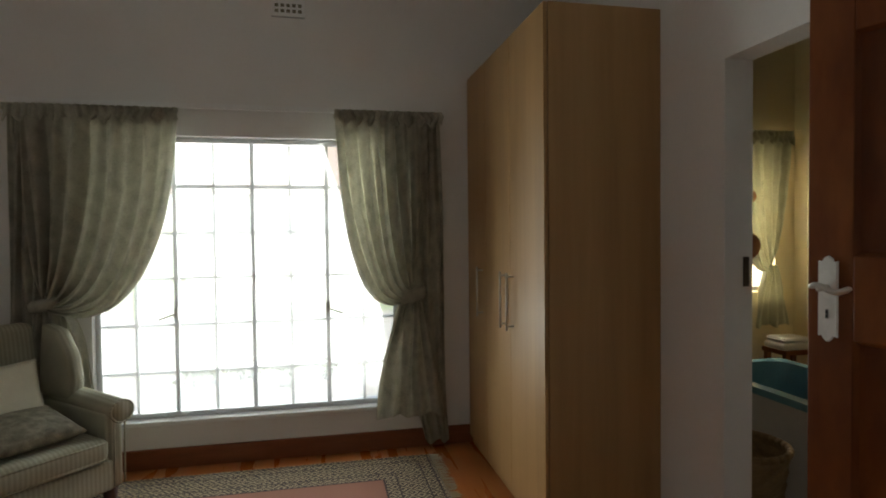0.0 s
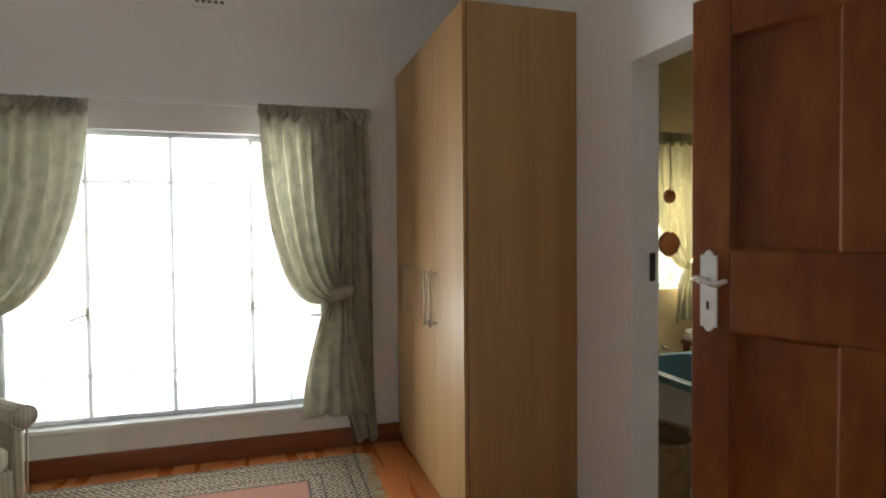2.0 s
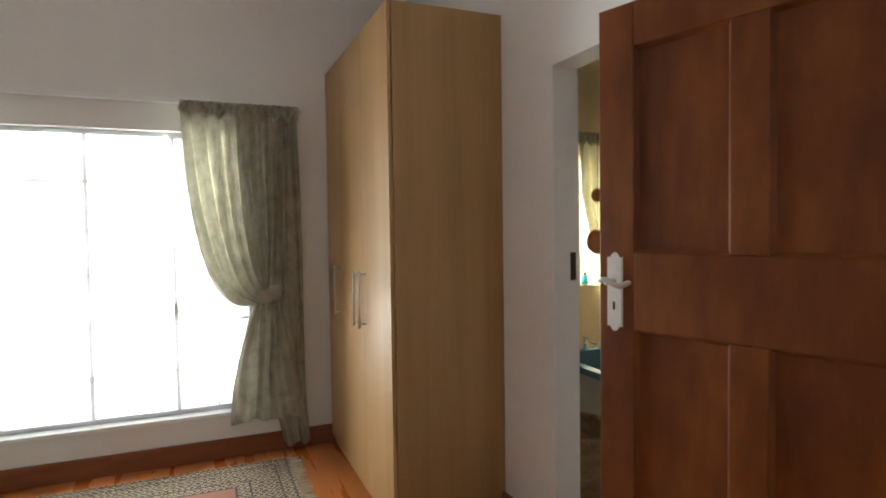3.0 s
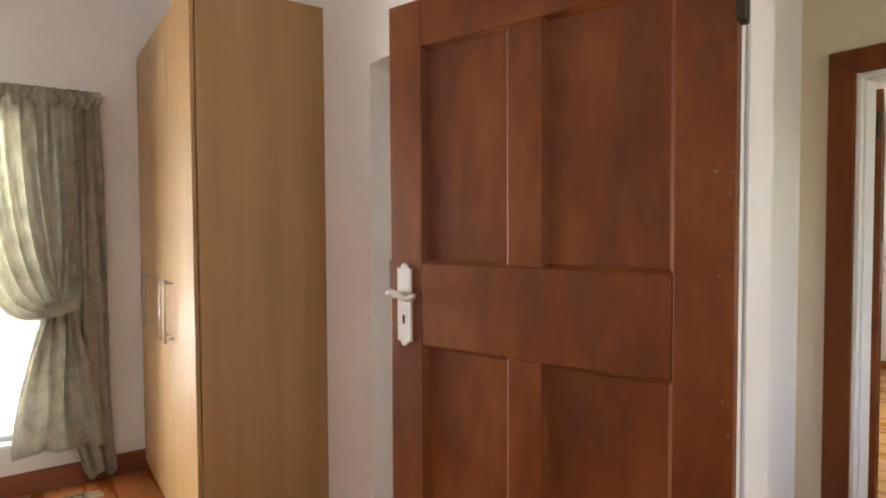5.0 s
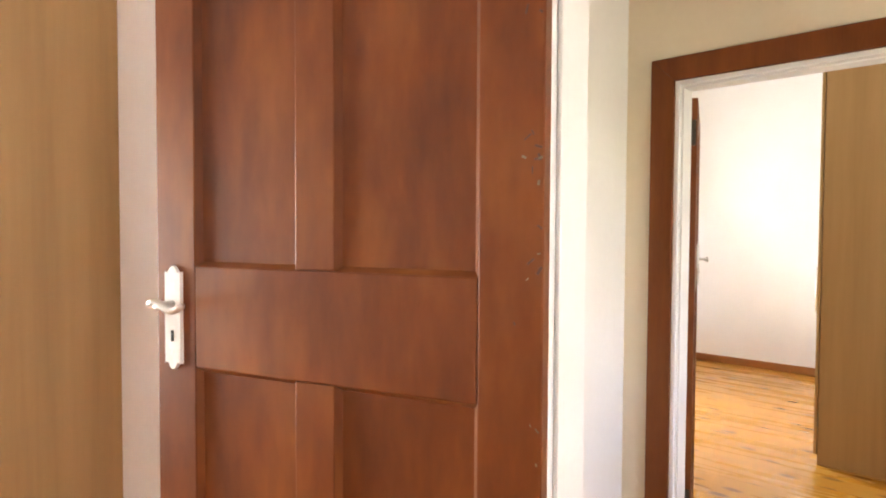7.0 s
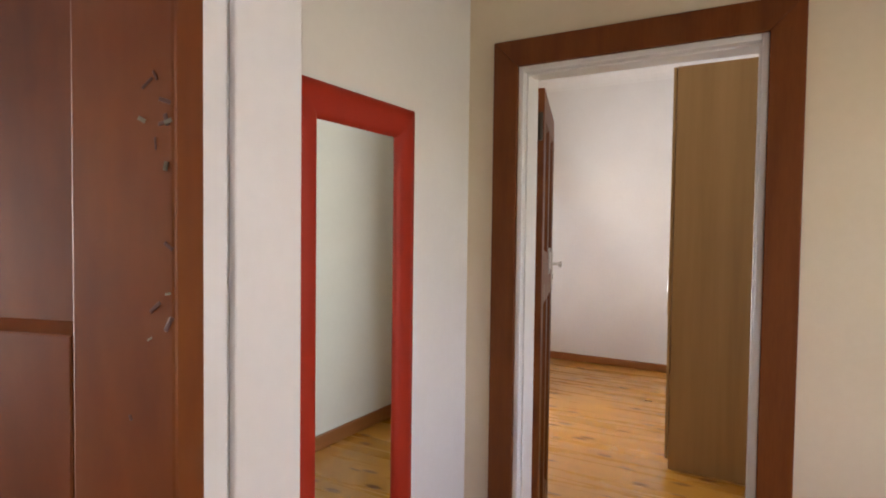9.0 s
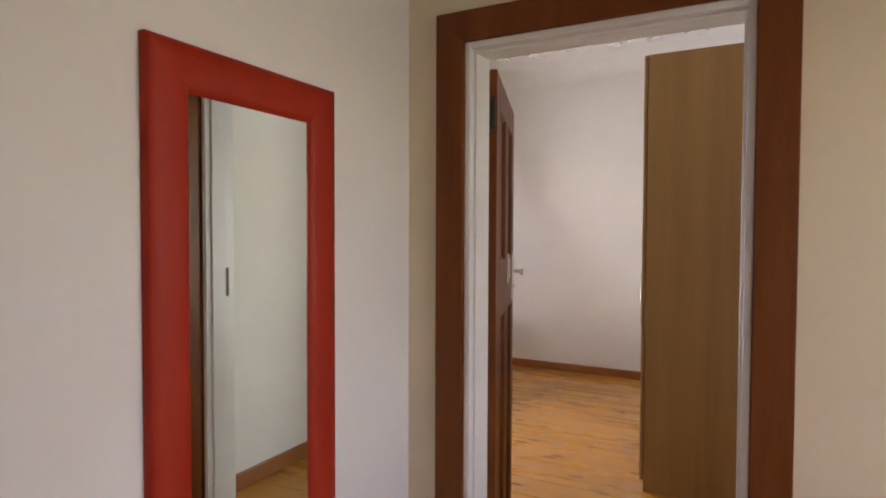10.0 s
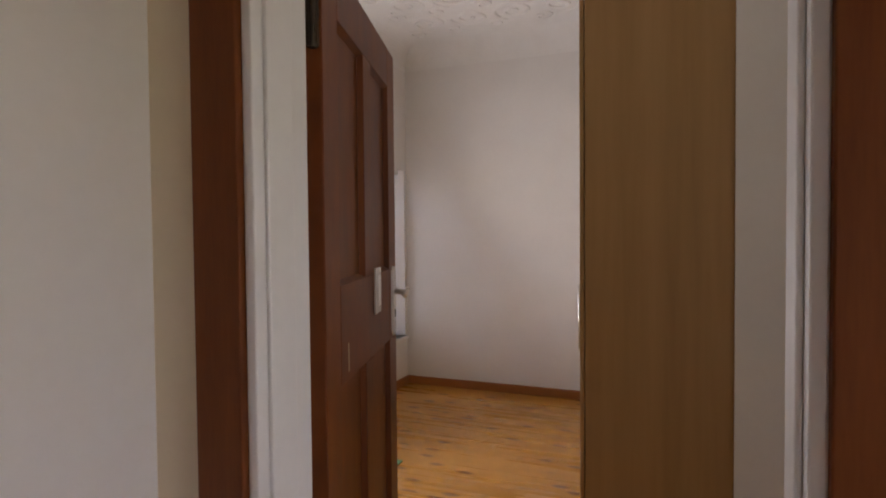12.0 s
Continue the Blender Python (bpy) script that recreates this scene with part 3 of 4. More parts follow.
# ---- bedroom window ----
def steel_window(name, x0, x1, z0, z1, y, cols, rows, thick_cols, thick_rows, label, glass=None):
    root = tagged(new(name), label, "window", kind="structure")
    fr = 0.035
    bm = boxes((x0, x0 + fr, y - 0.02, y + 0.02, z0, z1), (x1 - fr, x1, y - 0.02, y + 0.02, z0, z1), (x0 + fr, x1 - fr, y - 0.02, y + 0.02, z1 - fr, z1), (x0 + fr, x1 - fr, y - 0.02, y + 0.02, z0, z0 + fr))
    part("window_frame", bm, M_WHITE, root)
    for i, x in enumerate(cols):
        w = 0.013 if i in thick_cols else 0.009
        part("glazing_bar", boxes((x - w, x + w, y - (0.018 if w > 0.01 else 0.012), y + 0.015, z0 + fr, z1 - fr)), M_WHITE, root)
    for i, z in enumerate(rows):
        w = 0.013 if i in thick_rows else 0.009
        part("glazing_bar", boxes((x0 + fr, x1 - fr, y - (0.016 if w > 0.01 else 0.010), y + 0.013, z - w, z + w)), M_WHITE, root)
    # Pane stands before the bars so window_1's added glare film covers them.
    pane = part("pane", boxes((x0 + 0.004, x1 - 0.004, y - 0.026, y - 0.022, z0 + 0.004, z1 - 0.004)), glass or M_GLASS, root)
    pane.visible_shadow = False
    return root


WCOLS = [WX0 + (WX1 - WX0) * k / 8 for k in range(1, 8)]
W1 = steel_window("window_1", WX0, WX1, WZ0, WZ1, WIN_Y + 0.07, WCOLS, [1.76, 1.466, 1.181, 0.887, 0.586], (1, 3, 5), (0,), "white steel window with many small panes", M_GLARE)
for x in (WCOLS[1], WCOLS[5]):
    bm = boxes((x - 0.012, x + 0.012, WIN_Y + 0.03, WIN_Y + 0.055, 0.93, 1.0))
    cyl(bm, (x, WIN_Y + 0.035, 0.96), (x + (0.10 if x > -3.5 else -0.10), WIN_Y + 0.02, 0.925), 0.006, 8)
    part("window_latch", bm, M_STEEL, W1)
part("window_sill", boxes((WX0 - 0.03, WX1 + 0.03, WIN_Y - 0.03, WIN_Y + 0.05, WZ0 - 0.03, WZ0), bevel=0.006), M_WHITE, W1)
rail = thing("curtain_rail", label="thin white curtain rail above the window", category="curtain rail")
part("rail", boxes((-4.90, -2.30, WIN_Y - 0.05, WIN_Y - 0.03, 2.235, 2.265)), M_WHITE, rail)
for x in (-4.85, -3.9, -3.1, -2.35):
    part("bracket", boxes((x - 0.01, x + 0.01, WIN_Y - 0.03, WIN_Y, 2.24, 2.26)), M_WHITE, rail)
vent = thing("wall_vent", label="small white slotted air vent high on the wall", category="vent")
vb = part("vent_frame", boxes((-3.42, -3.21, WIN_Y - 0.02, WIN_Y, 2.84, 2.95), bevel=0.004), M_WHITE, vent)
for i in range(5):
    for j in range(2):
        part("slot", boxes((-3.395 + i * 0.036, -3.372 + i * 0.036, WIN_Y - 0.023, WIN_Y - 0.018, 2.865 + j * 0.036, 2.885 + j * 0.036)), M_PILLOW2, vb)


def smooth_table(table, z):
    """Smooth value from rows of (z, value...) in falling z."""
    for a, b in zip(table, table[1:]):
        if z >= b[0]:
            k = (a[0] - z) / (a[0] - b[0])
            return [p + (q - p) * k for p, q in zip(a[1:], b[1:])]
    return list(table[-1][1:])


def curtain_sheet(table, y, folds, depth, nu=150, nv=90, seed=0, lean=0.0, thick=True):
    """A pleated hanging cloth; the table gives left and right edge at falling heights."""
    rnd = random.Random(seed)
    ph = [rnd.uniform(0, 6.3) for _ in range(6)]
    bm = bmesh.new()
    zt, zb = table[0][0], table[-1][0]
    grid = []
    for j in range(nv + 1):
        v = j / nv
        z = zt + (zb - zt) * v
        lo = smooth_table(table, min(zt, z + 0.05))
        hi = smooth_table(table, max(zb, z - 0.05))
        xl, xr = (lo[0] + hi[0]) / 2, (lo[1] + hi[1]) / 2
        squeeze = (xr - xl) / (table[0][2] - table[0][1])
        row = []
        for i in range(nu + 1):
            u = i / nu
            w = u + 0.012 * math.sin(5 * v + ph[0] + 9 * u)
            pleat = math.sin(2 * math.pi * folds * w + ph[1] + 0.9 * math.sin(3 * v + ph[2]))
            pleat += 0.5 * math.sin(2 * math.pi * folds * 0.43 * w + ph[3] + 2.2 * v)
            head = 0.35 + 0.65 * min(1, v * 7)
            fine = 0.35 * math.sin(2 * math.pi * folds * 2.6 * u + ph[4]) * max(0, 1 - v * 9)
            d = depth * (pleat * head * (0.55 + 0.6 * min(1.3, 1 / max(0.25, squeeze) * 0.6)) + fine)
            wob = 0.006 * math.sin(7 * v + 11 * u + ph[5])
            zz = z + (0.02 * math.sin(2 * math.pi * folds * 0.5 * u + ph[0]) if j == nv else 0)
            row.append(bm.verts.new((xl + (xr - xl) * u + wob, y - lean * v + d, zz)))
        grid.append(row)
    for j in range(nv):
        for i in range(nu):
            bm.faces.new((grid[j][i], grid[j][i + 1], grid[j + 1][i + 1], grid[j + 1][i]))
    return bm


def hem(ob):
    s = ob.modifiers.new("thickness", "SOLIDIFY")
    s.thickness = 0.004


def swag(x_in, x_out, top, tie, sag, belly, y, folds, depth, seed, nu=170, nv=110):
    """A drape gathered sideways into a tie: strands fall from the heading, sag, and run into the knot."""
    rnd = random.Random(seed)
    ph = [rnd.uniform(0, 6.3) for _ in range(7)]
    bm = bmesh.new()
    grid = []
    for j in range(nv + 1):
        v = j / nv
        row = []
        for i in range(nu + 1):
            u = i / nu
            w = u + 0.014 * math.sin(4 * v + 8 * u + ph[0])
            x0 = x_in + (x_out - x_in) * u
            far = (1 - u) ** 1.3
            low = tie[1] - sag * far + 0.16 * u
            p = [(x0, top), (x0 + (tie[0] - x0) * 0.06, top + (low - top) * 0.55), (x0 + (tie[0] - x0) * (0.30 + 0.3 * u) + belly * far, low - 0.30 * sag * far), (tie[0], tie[1] + 0.05 * (u - 0.3))]
            c = ((1 - v) ** 3, 3 * v * (1 - v) ** 2, 3 * v * v * (1 - v), v ** 3)
            x, z = (sum(c[k] * p[k][q] for k in range(4)) for q in (0, 1))
            pleat = math.sin(2 * math.pi * folds * w + ph[1] + 0.8 * math.sin(2.5 * v + ph[2])) + 0.55 * math.sin(2 * math.pi * folds * 0.41 * w + ph[3] + 1.7 * v)
            pleat += 0.22 * math.sin(2 * math.pi * folds * 2.3 * w + ph[4]) * max(0.15, 1 - 3 * v)
            head = 0.3 + 0.7 * min(1, 6 * v)
            gather = 1 - 0.55 * max(0, (v - 0.8) / 0.2)
            bulge = 0.05 * math.sin(math.pi * min(1, max(0, v * 1.4 - 0.4))) * far
            crease = 0.004 * math.sin(31 * v + 13 * u + ph[5]) * math.sin(9 * u + ph[6])
            row.append(bm.verts.new((x, y - bulge + depth * pleat * head * gather + crease, z + 0.006 * pleat * v * v)))
        grid.append(row)
    for j in range(nv):
        for i in range(nu):
            bm.faces.new((grid[j][i], grid[j][i + 1], grid[j + 1][i + 1], grid[j + 1][i]))
    return bm


def knot(cx, y, z, rx, ry, rz, seed):
    """Gathered cloth wrapped round itself: a crumpled band with slanting folds."""
    bm = bmesh.new()
    rings = []
    for i in range(49):
        a = 2 * math.pi * i / 48
        ring_verts = []
        for k in range(15):
            q = 2 * math.pi * k / 14
            f = 1 + 0.18 * math.sin(5 * q + 3 * a + seed) + 0.08 * math.sin(9 * q - 2 * a)
            ring_verts.append(bm.verts.new((cx + math.cos(a) * (rx + 0.022 * f * math.cos(q)), y + math.sin(a) * (ry + 0.022 * f * math.cos(q)), z + 0.25 * math.cos(a) * rx + rz * f * math.sin(q))))
        rings.append(ring_verts)
    for p, q in zip(rings, rings[1:]):
        for k in range(14):
            bm.faces.new((p[k], p[k + 1], q[k + 1], q[k]))
    bmesh.ops.remove_doubles(bm, verts=bm.verts, dist=0.0004)
    return bm


CR = thing("curtain", label="sage green patterned curtain tied back beside the window", category="curtain", group="bedroom curtains")
parts = (("drape", swag(-3.036, -2.44, 2.228, (-2.555, 1.055), 0.20, -0.02, 2.665, 7, 0.036, 3)),
         ("tail", curtain_sheet([(1.05, -2.625, -2.50), (0.95, -2.665, -2.475), (0.7, -2.735, -2.43), (0.45, -2.775, -2.385), (0.26, -2.80, -2.345)], 2.655, 4.2, 0.036, seed=5)),
         ("side_drape", curtain_sheet([(2.228, -2.53, -2.345), (1.0, -2.53, -2.32), (0.3, -2.53, -2.315), (0.05, -2.46, -2.30)], 2.735, 3.5, 0.018, seed=8)),
         ("heading", curtain_sheet([(2.236, -3.04, -2.342), (2.15, -3.035, -2.342)], 2.652, 17, 0.010, 160, 6, 31)))
for n, bm in parts:
    hem(part(n, bm, M_CURTAIN, CR, smooth=True))
part("tie_back", knot(-2.555, 2.66, 1.05, 0.075, 0.05, 0.042, 1.0), M_CURTAIN, CR, smooth=True)

CL = thing("curtain", label="sage green patterned curtain tied back behind the armchair", category="curtain", group="bedroom curtains")
parts = (("drape", swag(-3.962, -4.80, 2.205, (-4.70, 1.06), 0.20, 0.03, 2.665, 8, 0.038, 11)),
         ("tail", curtain_sheet([(1.06, -4.74, -4.58), (0.9, -4.76, -4.51), (0.6, -4.79, -4.45), (0.3, -4.82, -4.39)], 2.675, 5, 0.022, seed=13)),
         ("side_drape", curtain_sheet([(2.205, -4.885, -4.68), (1.0, -4.91, -4.72), (0.05, -4.93, -4.70)], 2.735, 4, 0.016, seed=17)),
         ("heading", curtain_sheet([(2.214, -4.886, -3.958), (2.13, -4.884, -3.962)], 2.652, 21, 0.010, 200, 6, 37)))
for n, bm in parts:
    hem(part(n, bm, M_CURTAIN, CL, smooth=True))
part("tie_back", knot(-4.70, 2.66, 1.06, 0.06, 0.045, 0.035, 2.0), M_CURTAIN, CL, smooth=True)

# ---- armchair ----
CH = thing("armchair", Matrix.Translation((-4.66, 2.22, 0)) @ Matrix.Rotation(math.atan2(0.75, 0.66), 4, "Z") @ Matrix.Diagonal((1, 1, 0.94, 1)), "sage striped wingback armchair with rolled arms and dark feet", "armchair")
# local: x to the sitter's left along the front, y towards the back


def rounded(x0, x1, y0, y1, z0, z1, r, seg=4):
    bm = boxes((x0, x1, y0, y1, z0, z1))
    bmesh.ops.bevel(bm, geom=bm.edges[:], offset=r, segments=seg, affect="EDGES", profile=0.5)
    return bm


part("seat_base", rounded(-0.30, 0.30, -0.34, 0.30, 0.13, 0.30, 0.02), M_CHAIR, CH, smooth=True)
seat = part("seat_cushion", rounded(-0.27, 0.27, -0.37, 0.24, 0.30, 0.44, 0.05), M_CHAIR, CH, smooth=True)
for z in (0.325, 0.415):
    part("piping", cyl(bmesh.new(), (-0.25, -0.362, z), (0.25, -0.362, z), 0.006, 8), M_CHAIR, seat, smooth=True)
back = rounded(-0.29, 0.29, 0.20, 0.34, 0.30, 1.02, 0.06)
bmesh.ops.transform(back, matrix=Matrix.Shear("XY", 4, (0, 0.16)), verts=back.verts)
part("backrest", back, M_CHAIR, CH, smooth=True)
for s in (-1, 1):
    arm = rounded(min(s * 0.27, s * 0.36), max(s * 0.27, s * 0.36), -0.33, 0.30, 0.13, 0.57, 0.03)
    cyl(arm, (s * 0.335, -0.36, 0.565), (s * 0.335, 0.24, 0.60), 0.062, 20)
    armrest = part("armrest", arm, M_CHAIR, CH, smooth=True)
    bm = bmesh.new()
    rim = [(s * 0.335 + 0.062 * math.cos(2 * math.pi * k / 20), -0.358, 0.565 + 0.062 * math.sin(2 * math.pi * k / 20)) for k in range(20)]
    for p, q in zip(rim, rim[1:] + rim[:1]):
        cyl(bm, p, q, 0.006, 6)
    for sx in (0.30, 0.355):
        cyl(bm, (s * sx, -0.334, 0.15), (s * sx, -0.345, 0.515), 0.005, 6)
    part("piping", bm, M_CHAIR, armrest, smooth=True)
    wing = bmesh.new()
    prof = [(0.02, 0.58), (-0.01, 0.70), (0.03, 0.86), (0.14, 0.99), (0.30, 1.02), (0.36, 0.58)]
    lo = [wing.verts.new((s * 0.27, y, z)) for y, z in prof]
    hi = [wing.verts.new((s * 0.35, y, z)) for y, z in prof]
    wing.faces.new(lo), wing.faces.new(hi)
    for i in range(len(prof)):
        j = (i + 1) % len(prof)
        wing.faces.new((lo[i], lo[j], hi[j], hi[i]))
    bmesh.ops.bevel(wing, geom=wing.edges[:], offset=0.028, segments=3, affect="EDGES", profile=0.5)
    part("wing", wing, M_CHAIR, CH, smooth=True)
    for y in (-0.29, 0.27):
        part("leg", cyl(bmesh.new(), (s * 0.30, y, 0.0), (s * 0.30, y, 0.135), 0.022, 12, 0.042), M_FOOT, CH, smooth=True)


def cushion(name, m, w, h, t, mat, label):
    bm = bmesh.new()
    n = 18
    g = {}
    for s in (-1, 1):
        for i in range(n + 1):
            for j in range(n + 1):
                u, v = 2 * i / n - 1, 2 * j / n - 1
                rim = i in (0, n) or j in (0, n)
                if rim and s > 0:
                    g[s, i, j] = g[-1, i, j]
                    continue
                puff = ((1 - u * u) * (1 - v * v)) ** 0.45
                pin = 1 - 0.07 * (1 - abs(u)) * abs(v) - 0.07 * (1 - abs(v)) * abs(u)
                g[s, i, j] = bm.verts.new((u * w / 2 * pin, s * t / 2 * puff, v * h / 2 * pin))
    for s in (-1, 1):
        for i in range(n):
            for j in range(n):
                bm.faces.new((g[s, i, j], g[s, i + 1, j], g[s, i + 1, j + 1], g[s, i, j + 1]))
    ob = tagged(part(name, bm, mat, smooth=True), label, "cushion")
    ob.matrix_world = m
    return ob


CM = Matrix.Translation((-4.66, 2.22, 0)) @ Matrix.Rotation(math.atan2(0.75, 0.66), 4, "Z")
cushion("cushion", CM @ pose(-0.02, 0.10, 0.62, -22, 0, 0), 0.40, 0.36, 0.13, M_PILLOW, "cream scatter cushion leaning on the armchair back")
cushion("cushion", CM @ pose(-0.02, -0.10, 0.495, -78, 0, 0), 0.44, 0.40, 0.12, M_PILLOW2, "dark patterned scatter cushion lying on the armchair seat")

# ---- rug ----
RUG_W, RUG_L = 2.0, 1.5
M_RUG = rug_material()
RUG = thing("rug", Matrix.Translation((-3.46, 1.865, 0.0)), "patterned oriental rug with cream fringe on the floorboards", "rug")
part("woven_field", boxes((-RUG_W / 2, RUG_W / 2, -RUG_L / 2, RUG_L / 2, 0.001, 0.010), bevel=0.003), M_RUG, RUG)
bm = bmesh.new()
rnd = random.Random(4)
for s in (-1, 1):
    for k in range(110):
        y = -RUG_L / 2 + RUG_L * (k + 0.5) / 110
        cyl(bm, (s * RUG_W / 2, y, 0.006), (s * (RUG_W / 2 + rnd.uniform(0.05, 0.075)), y + rnd.uniform(-0.012, 0.012), 0.003), 0.0025, 5)
tagged(part("fringe", bm, M_PILLOW, RUG), kind="stuff")

# ---- wall mirror ----
MR = thing("wall_mirror", label="tall mirror in a wide red lacquered frame", category="mirror")
mx0, mx1, mz0, mz1, mw = -0.955, -0.41, 0.47, 1.855, 0.098
def mirror_frame():
    """Four mitred lengths of a cushioned moulding."""
    profile = [(0.0, -0.001), (0.0, -0.018), (0.006, -0.024), (0.030, -0.027), (0.060, -0.027), (0.078, -0.025), (0.088, -0.021), (0.095, -0.014), (mw, -0.006)]
    bm = bmesh.new()
    for i in range(4):
        rows = []
        for o, y in profile:
            c = [(mx0 + o, mz0 + o), (mx1 - o, mz0 + o), (mx1 - o, mz1 - o), (mx0 + o, mz1 - o)]
            rows.append([bm.verts.new((*(q[0], y, q[1]),)) for q in (c[i], c[(i + 1) % 4])])
        for p, q in zip(rows, rows[1:]):
            bm.faces.new((p[0], p[1], q[1], q[0]))
    return bm


part("frame", mirror_frame(), M_RED, MR, smooth=True)
part("mirror_glass", boxes((mx0 + mw - 0.005, mx1 - mw + 0.005, -0.010, -0.006, mz0 + mw - 0.005, mz1 - mw + 0.005)), M_MIRROR, MR)

# ---- pine room window and blind ----
W2 = steel_window("window_2", 2.2, 4.40, 0.48, 2.1, PINE_N + 0.2, [2.75, 3.3, 3.85], [1.25], (1,), (0,), "white steel window with a slatted blind")
part("window_sill", boxes((2.15, 4.43, PINE_N - 0.03, PINE_N + 0.17, 0.45, 0.48), bevel=0.006), M_WHITE, W2)
plate = thing("strike_plate", label="dark metal strike plate let into the door frame", category="strike plate")
part("plate", boxes((0.085, 0.110, -0.9865, -0.981, 1.21, 1.33)), M_BRONZE, plate)
plate = thing("strike_plate", label="dark metal strike plate on the bathroom door jamb", category="strike plate")
part("plate", boxes((EAST + 0.085, EAST + 0.11, 0.944, 0.949, 1.22, 1.34)), M_BRONZE, plate)

# ---- bathroom ----
TUB = thing("bathtub", label="turquoise enamel bathtub with a pale side panel", category="bathtub")
bm = bmesh.new()
tx0, tx1, ty0, ty1 = -0.74, -0.02, 0.90, 2.36
def ring(x0, x1, y0, y1, z, r, seg=8):
    out = []
    for cx, cy, a0 in ((x1 - r, y1 - r, 0), (x0 + r, y1 - r, 90), (x0 + r, y0 + r, 180), (x1 - r, y0 + r, 270)):
        for k in range(seg + 1):
            a = radians(a0 + 90 * k / seg)
            out.append(bm.verts.new((cx + r * math.cos(a), cy + r * math.sin(a), z)))
    return out
rings = [ring(tx0, tx1, ty0, ty1, 0.52, 0.06), ring(tx0, tx1, ty0, ty1, 0.56, 0.06), ring(tx0 + 0.07, tx1 - 0.07, ty0 + 0.07, ty1 - 0.07, 0.56, 0.12), ring(tx0 + 0.14, tx1 - 0.14, ty0 + 0.12, ty1 - 0.12, 0.2, 0.16)]
for a, b in zip(rings, rings[1:]):
    for i in range(len(a)):
        j = (i + 1) % len(a)
        bm.faces.new((a[i], a[j], b[j], b[i]))
bm.faces.new(rings[-1])
part("tub", bm, M_BATH, TUB, smooth=False)
part("side_panel", boxes((tx0 + 0.01, tx0 + 0.03, ty0 + 0.03, ty1 - 0.01, 0.0, 0.52), (tx0 + 0.01, tx1, ty0 + 0.01, ty0 + 0.03, 0.0, 0.52), (tx0 + 0.03, tx1, ty1 - 0.03, ty1 - 0.01, 0.0, 0.52)), M_TILE, TUB)
tap = cyl(cyl(bmesh.new(), (-0.42, 2.28, 0.56), (-0.42, 2.28, 0.66), 0.014), (-0.42, 2.28, 0.655), (-0.42, 2.16, 0.635), 0.011)
part("tap", tap, M_CHROME, TUB, smooth=True)
BK = thing("wicker_basket", Matrix.Translation((-1.22, 1.27, 0)), "round woven wicker laundry basket on the bathroom floor", "basket")
bm = bmesh.new()
prev = None
for k in range(15):
    z = 0.005 + 0.43 * k / 14
    r = 0.15 + 0.05 * k / 14 + (0.006 if k % 2 else 0)
    cur = [bm.verts.new((r * math.cos(2 * math.pi * i / 36) * (1 + 0.02 * ((i + k) % 2)), r * math.sin(2 * math.pi * i / 36) * (1 + 0.02 * ((i + k) % 2)), z)) for i in range(36)]
    if prev:
        for i in range(36):
            bm.faces.new((prev[i], prev[(i + 1) % 36], cur[(i + 1) % 36], cur[i]))
    else:
        bm.faces.new(cur)
    prev = cur
o = part("basket_body", bm, M_WICKER, BK)
hem(o)
bm = bmesh.new()
for i in range(30):
    a, b = 2 * math.pi * i / 30, 2 * math.pi * (i + 1) / 30
    cyl(bm, (0.205 * math.cos(a), 0.205 * math.sin(a), 0.44), (0.205 * math.cos(b), 0.205 * math.sin(b), 0.44), 0.016, 8)
part("rim", bm, M_WICKER, BK, smooth=True)
BC = thing("bathroom_curtain", label="pale cream curtain knotted up at the bathroom window", category="curtain")
for n, bm in (("drape", swag(-0.14, 0.40, 2.18, (0.22, 1.16), 0.10, 0.0, 2.73, 6, 0.016, 23, 90, 80)),
              ("tail", curtain_sheet([(1.18, 0.18, 0.27), (1.0, 0.13, 0.33), (0.8, 0.09, 0.38), (0.72, 0.08, 0.39)], 2.72, 4, 0.02, 80, 50, 29)),
              ("heading", curtain_sheet([(2.20, -0.15, 0.42), (2.11, -0.15, 0.42)], 2.715, 13, 0.010, 120, 6, 41))):
    hem(part(n, bm, M_BATHCURT, BC, smooth=True))
BT = thing("bottle", Matrix.Translation((0.0, WIN_Y + 0.05, 0.97)), "small cyan plastic bottle on the window ledge", "bottle")
part("body", cyl(bmesh.new(), (0, 0, 0), (0, 0, 0.075), 0.03, 20, 0.027), M_CYAN, BT, smooth=True)
part("cap", cyl(bmesh.new(), (0, 0, 0.075), (0, 0, 0.10), 0.014, 14), M_WHITE, BT)
W3 = steel_window("window_3", -0.08, 0.33, 0.97, 2.05, WIN_Y + 0.12, [0.125], [1.5], (), (), "small white bathroom window")
BM = thing("bathroom_mirror", label="tall frameless mirror on the bathroom wall", category="mirror")
part("mirror_glass", boxes((0.490, 0.498, 2.30, 2.66, 0.92, 1.98)), M_MIRROR, BM)
for z, r in ((1.70, 0.055), (1.33, 0.10)):
    DP = thing("wall_plate", Matrix.Translation((0.0, WIN_Y - 0.125, z)), "round orange-brown woven disc hanging before the bathroom curtain", "hanging ornament", "hanging woven discs")
    part("disc", cyl(bmesh.new(), (0, -0.012, 0), (0, 0.012, 0), r * 0.8, 28, r), M_TERRACOTTA, DP)
    part("cord", cyl(bmesh.new(), (0, 0.004 if r > 0.08 else -0.004, r), (0, 0.004 if r > 0.08 else -0.004, 2.185 - z), 0.002, 6), M_WICKER, DP)
ST = thing("stool", Matrix.Translation((0.26, 2.58, 0)), "small brown wooden stool under the bathroom window", "stool")
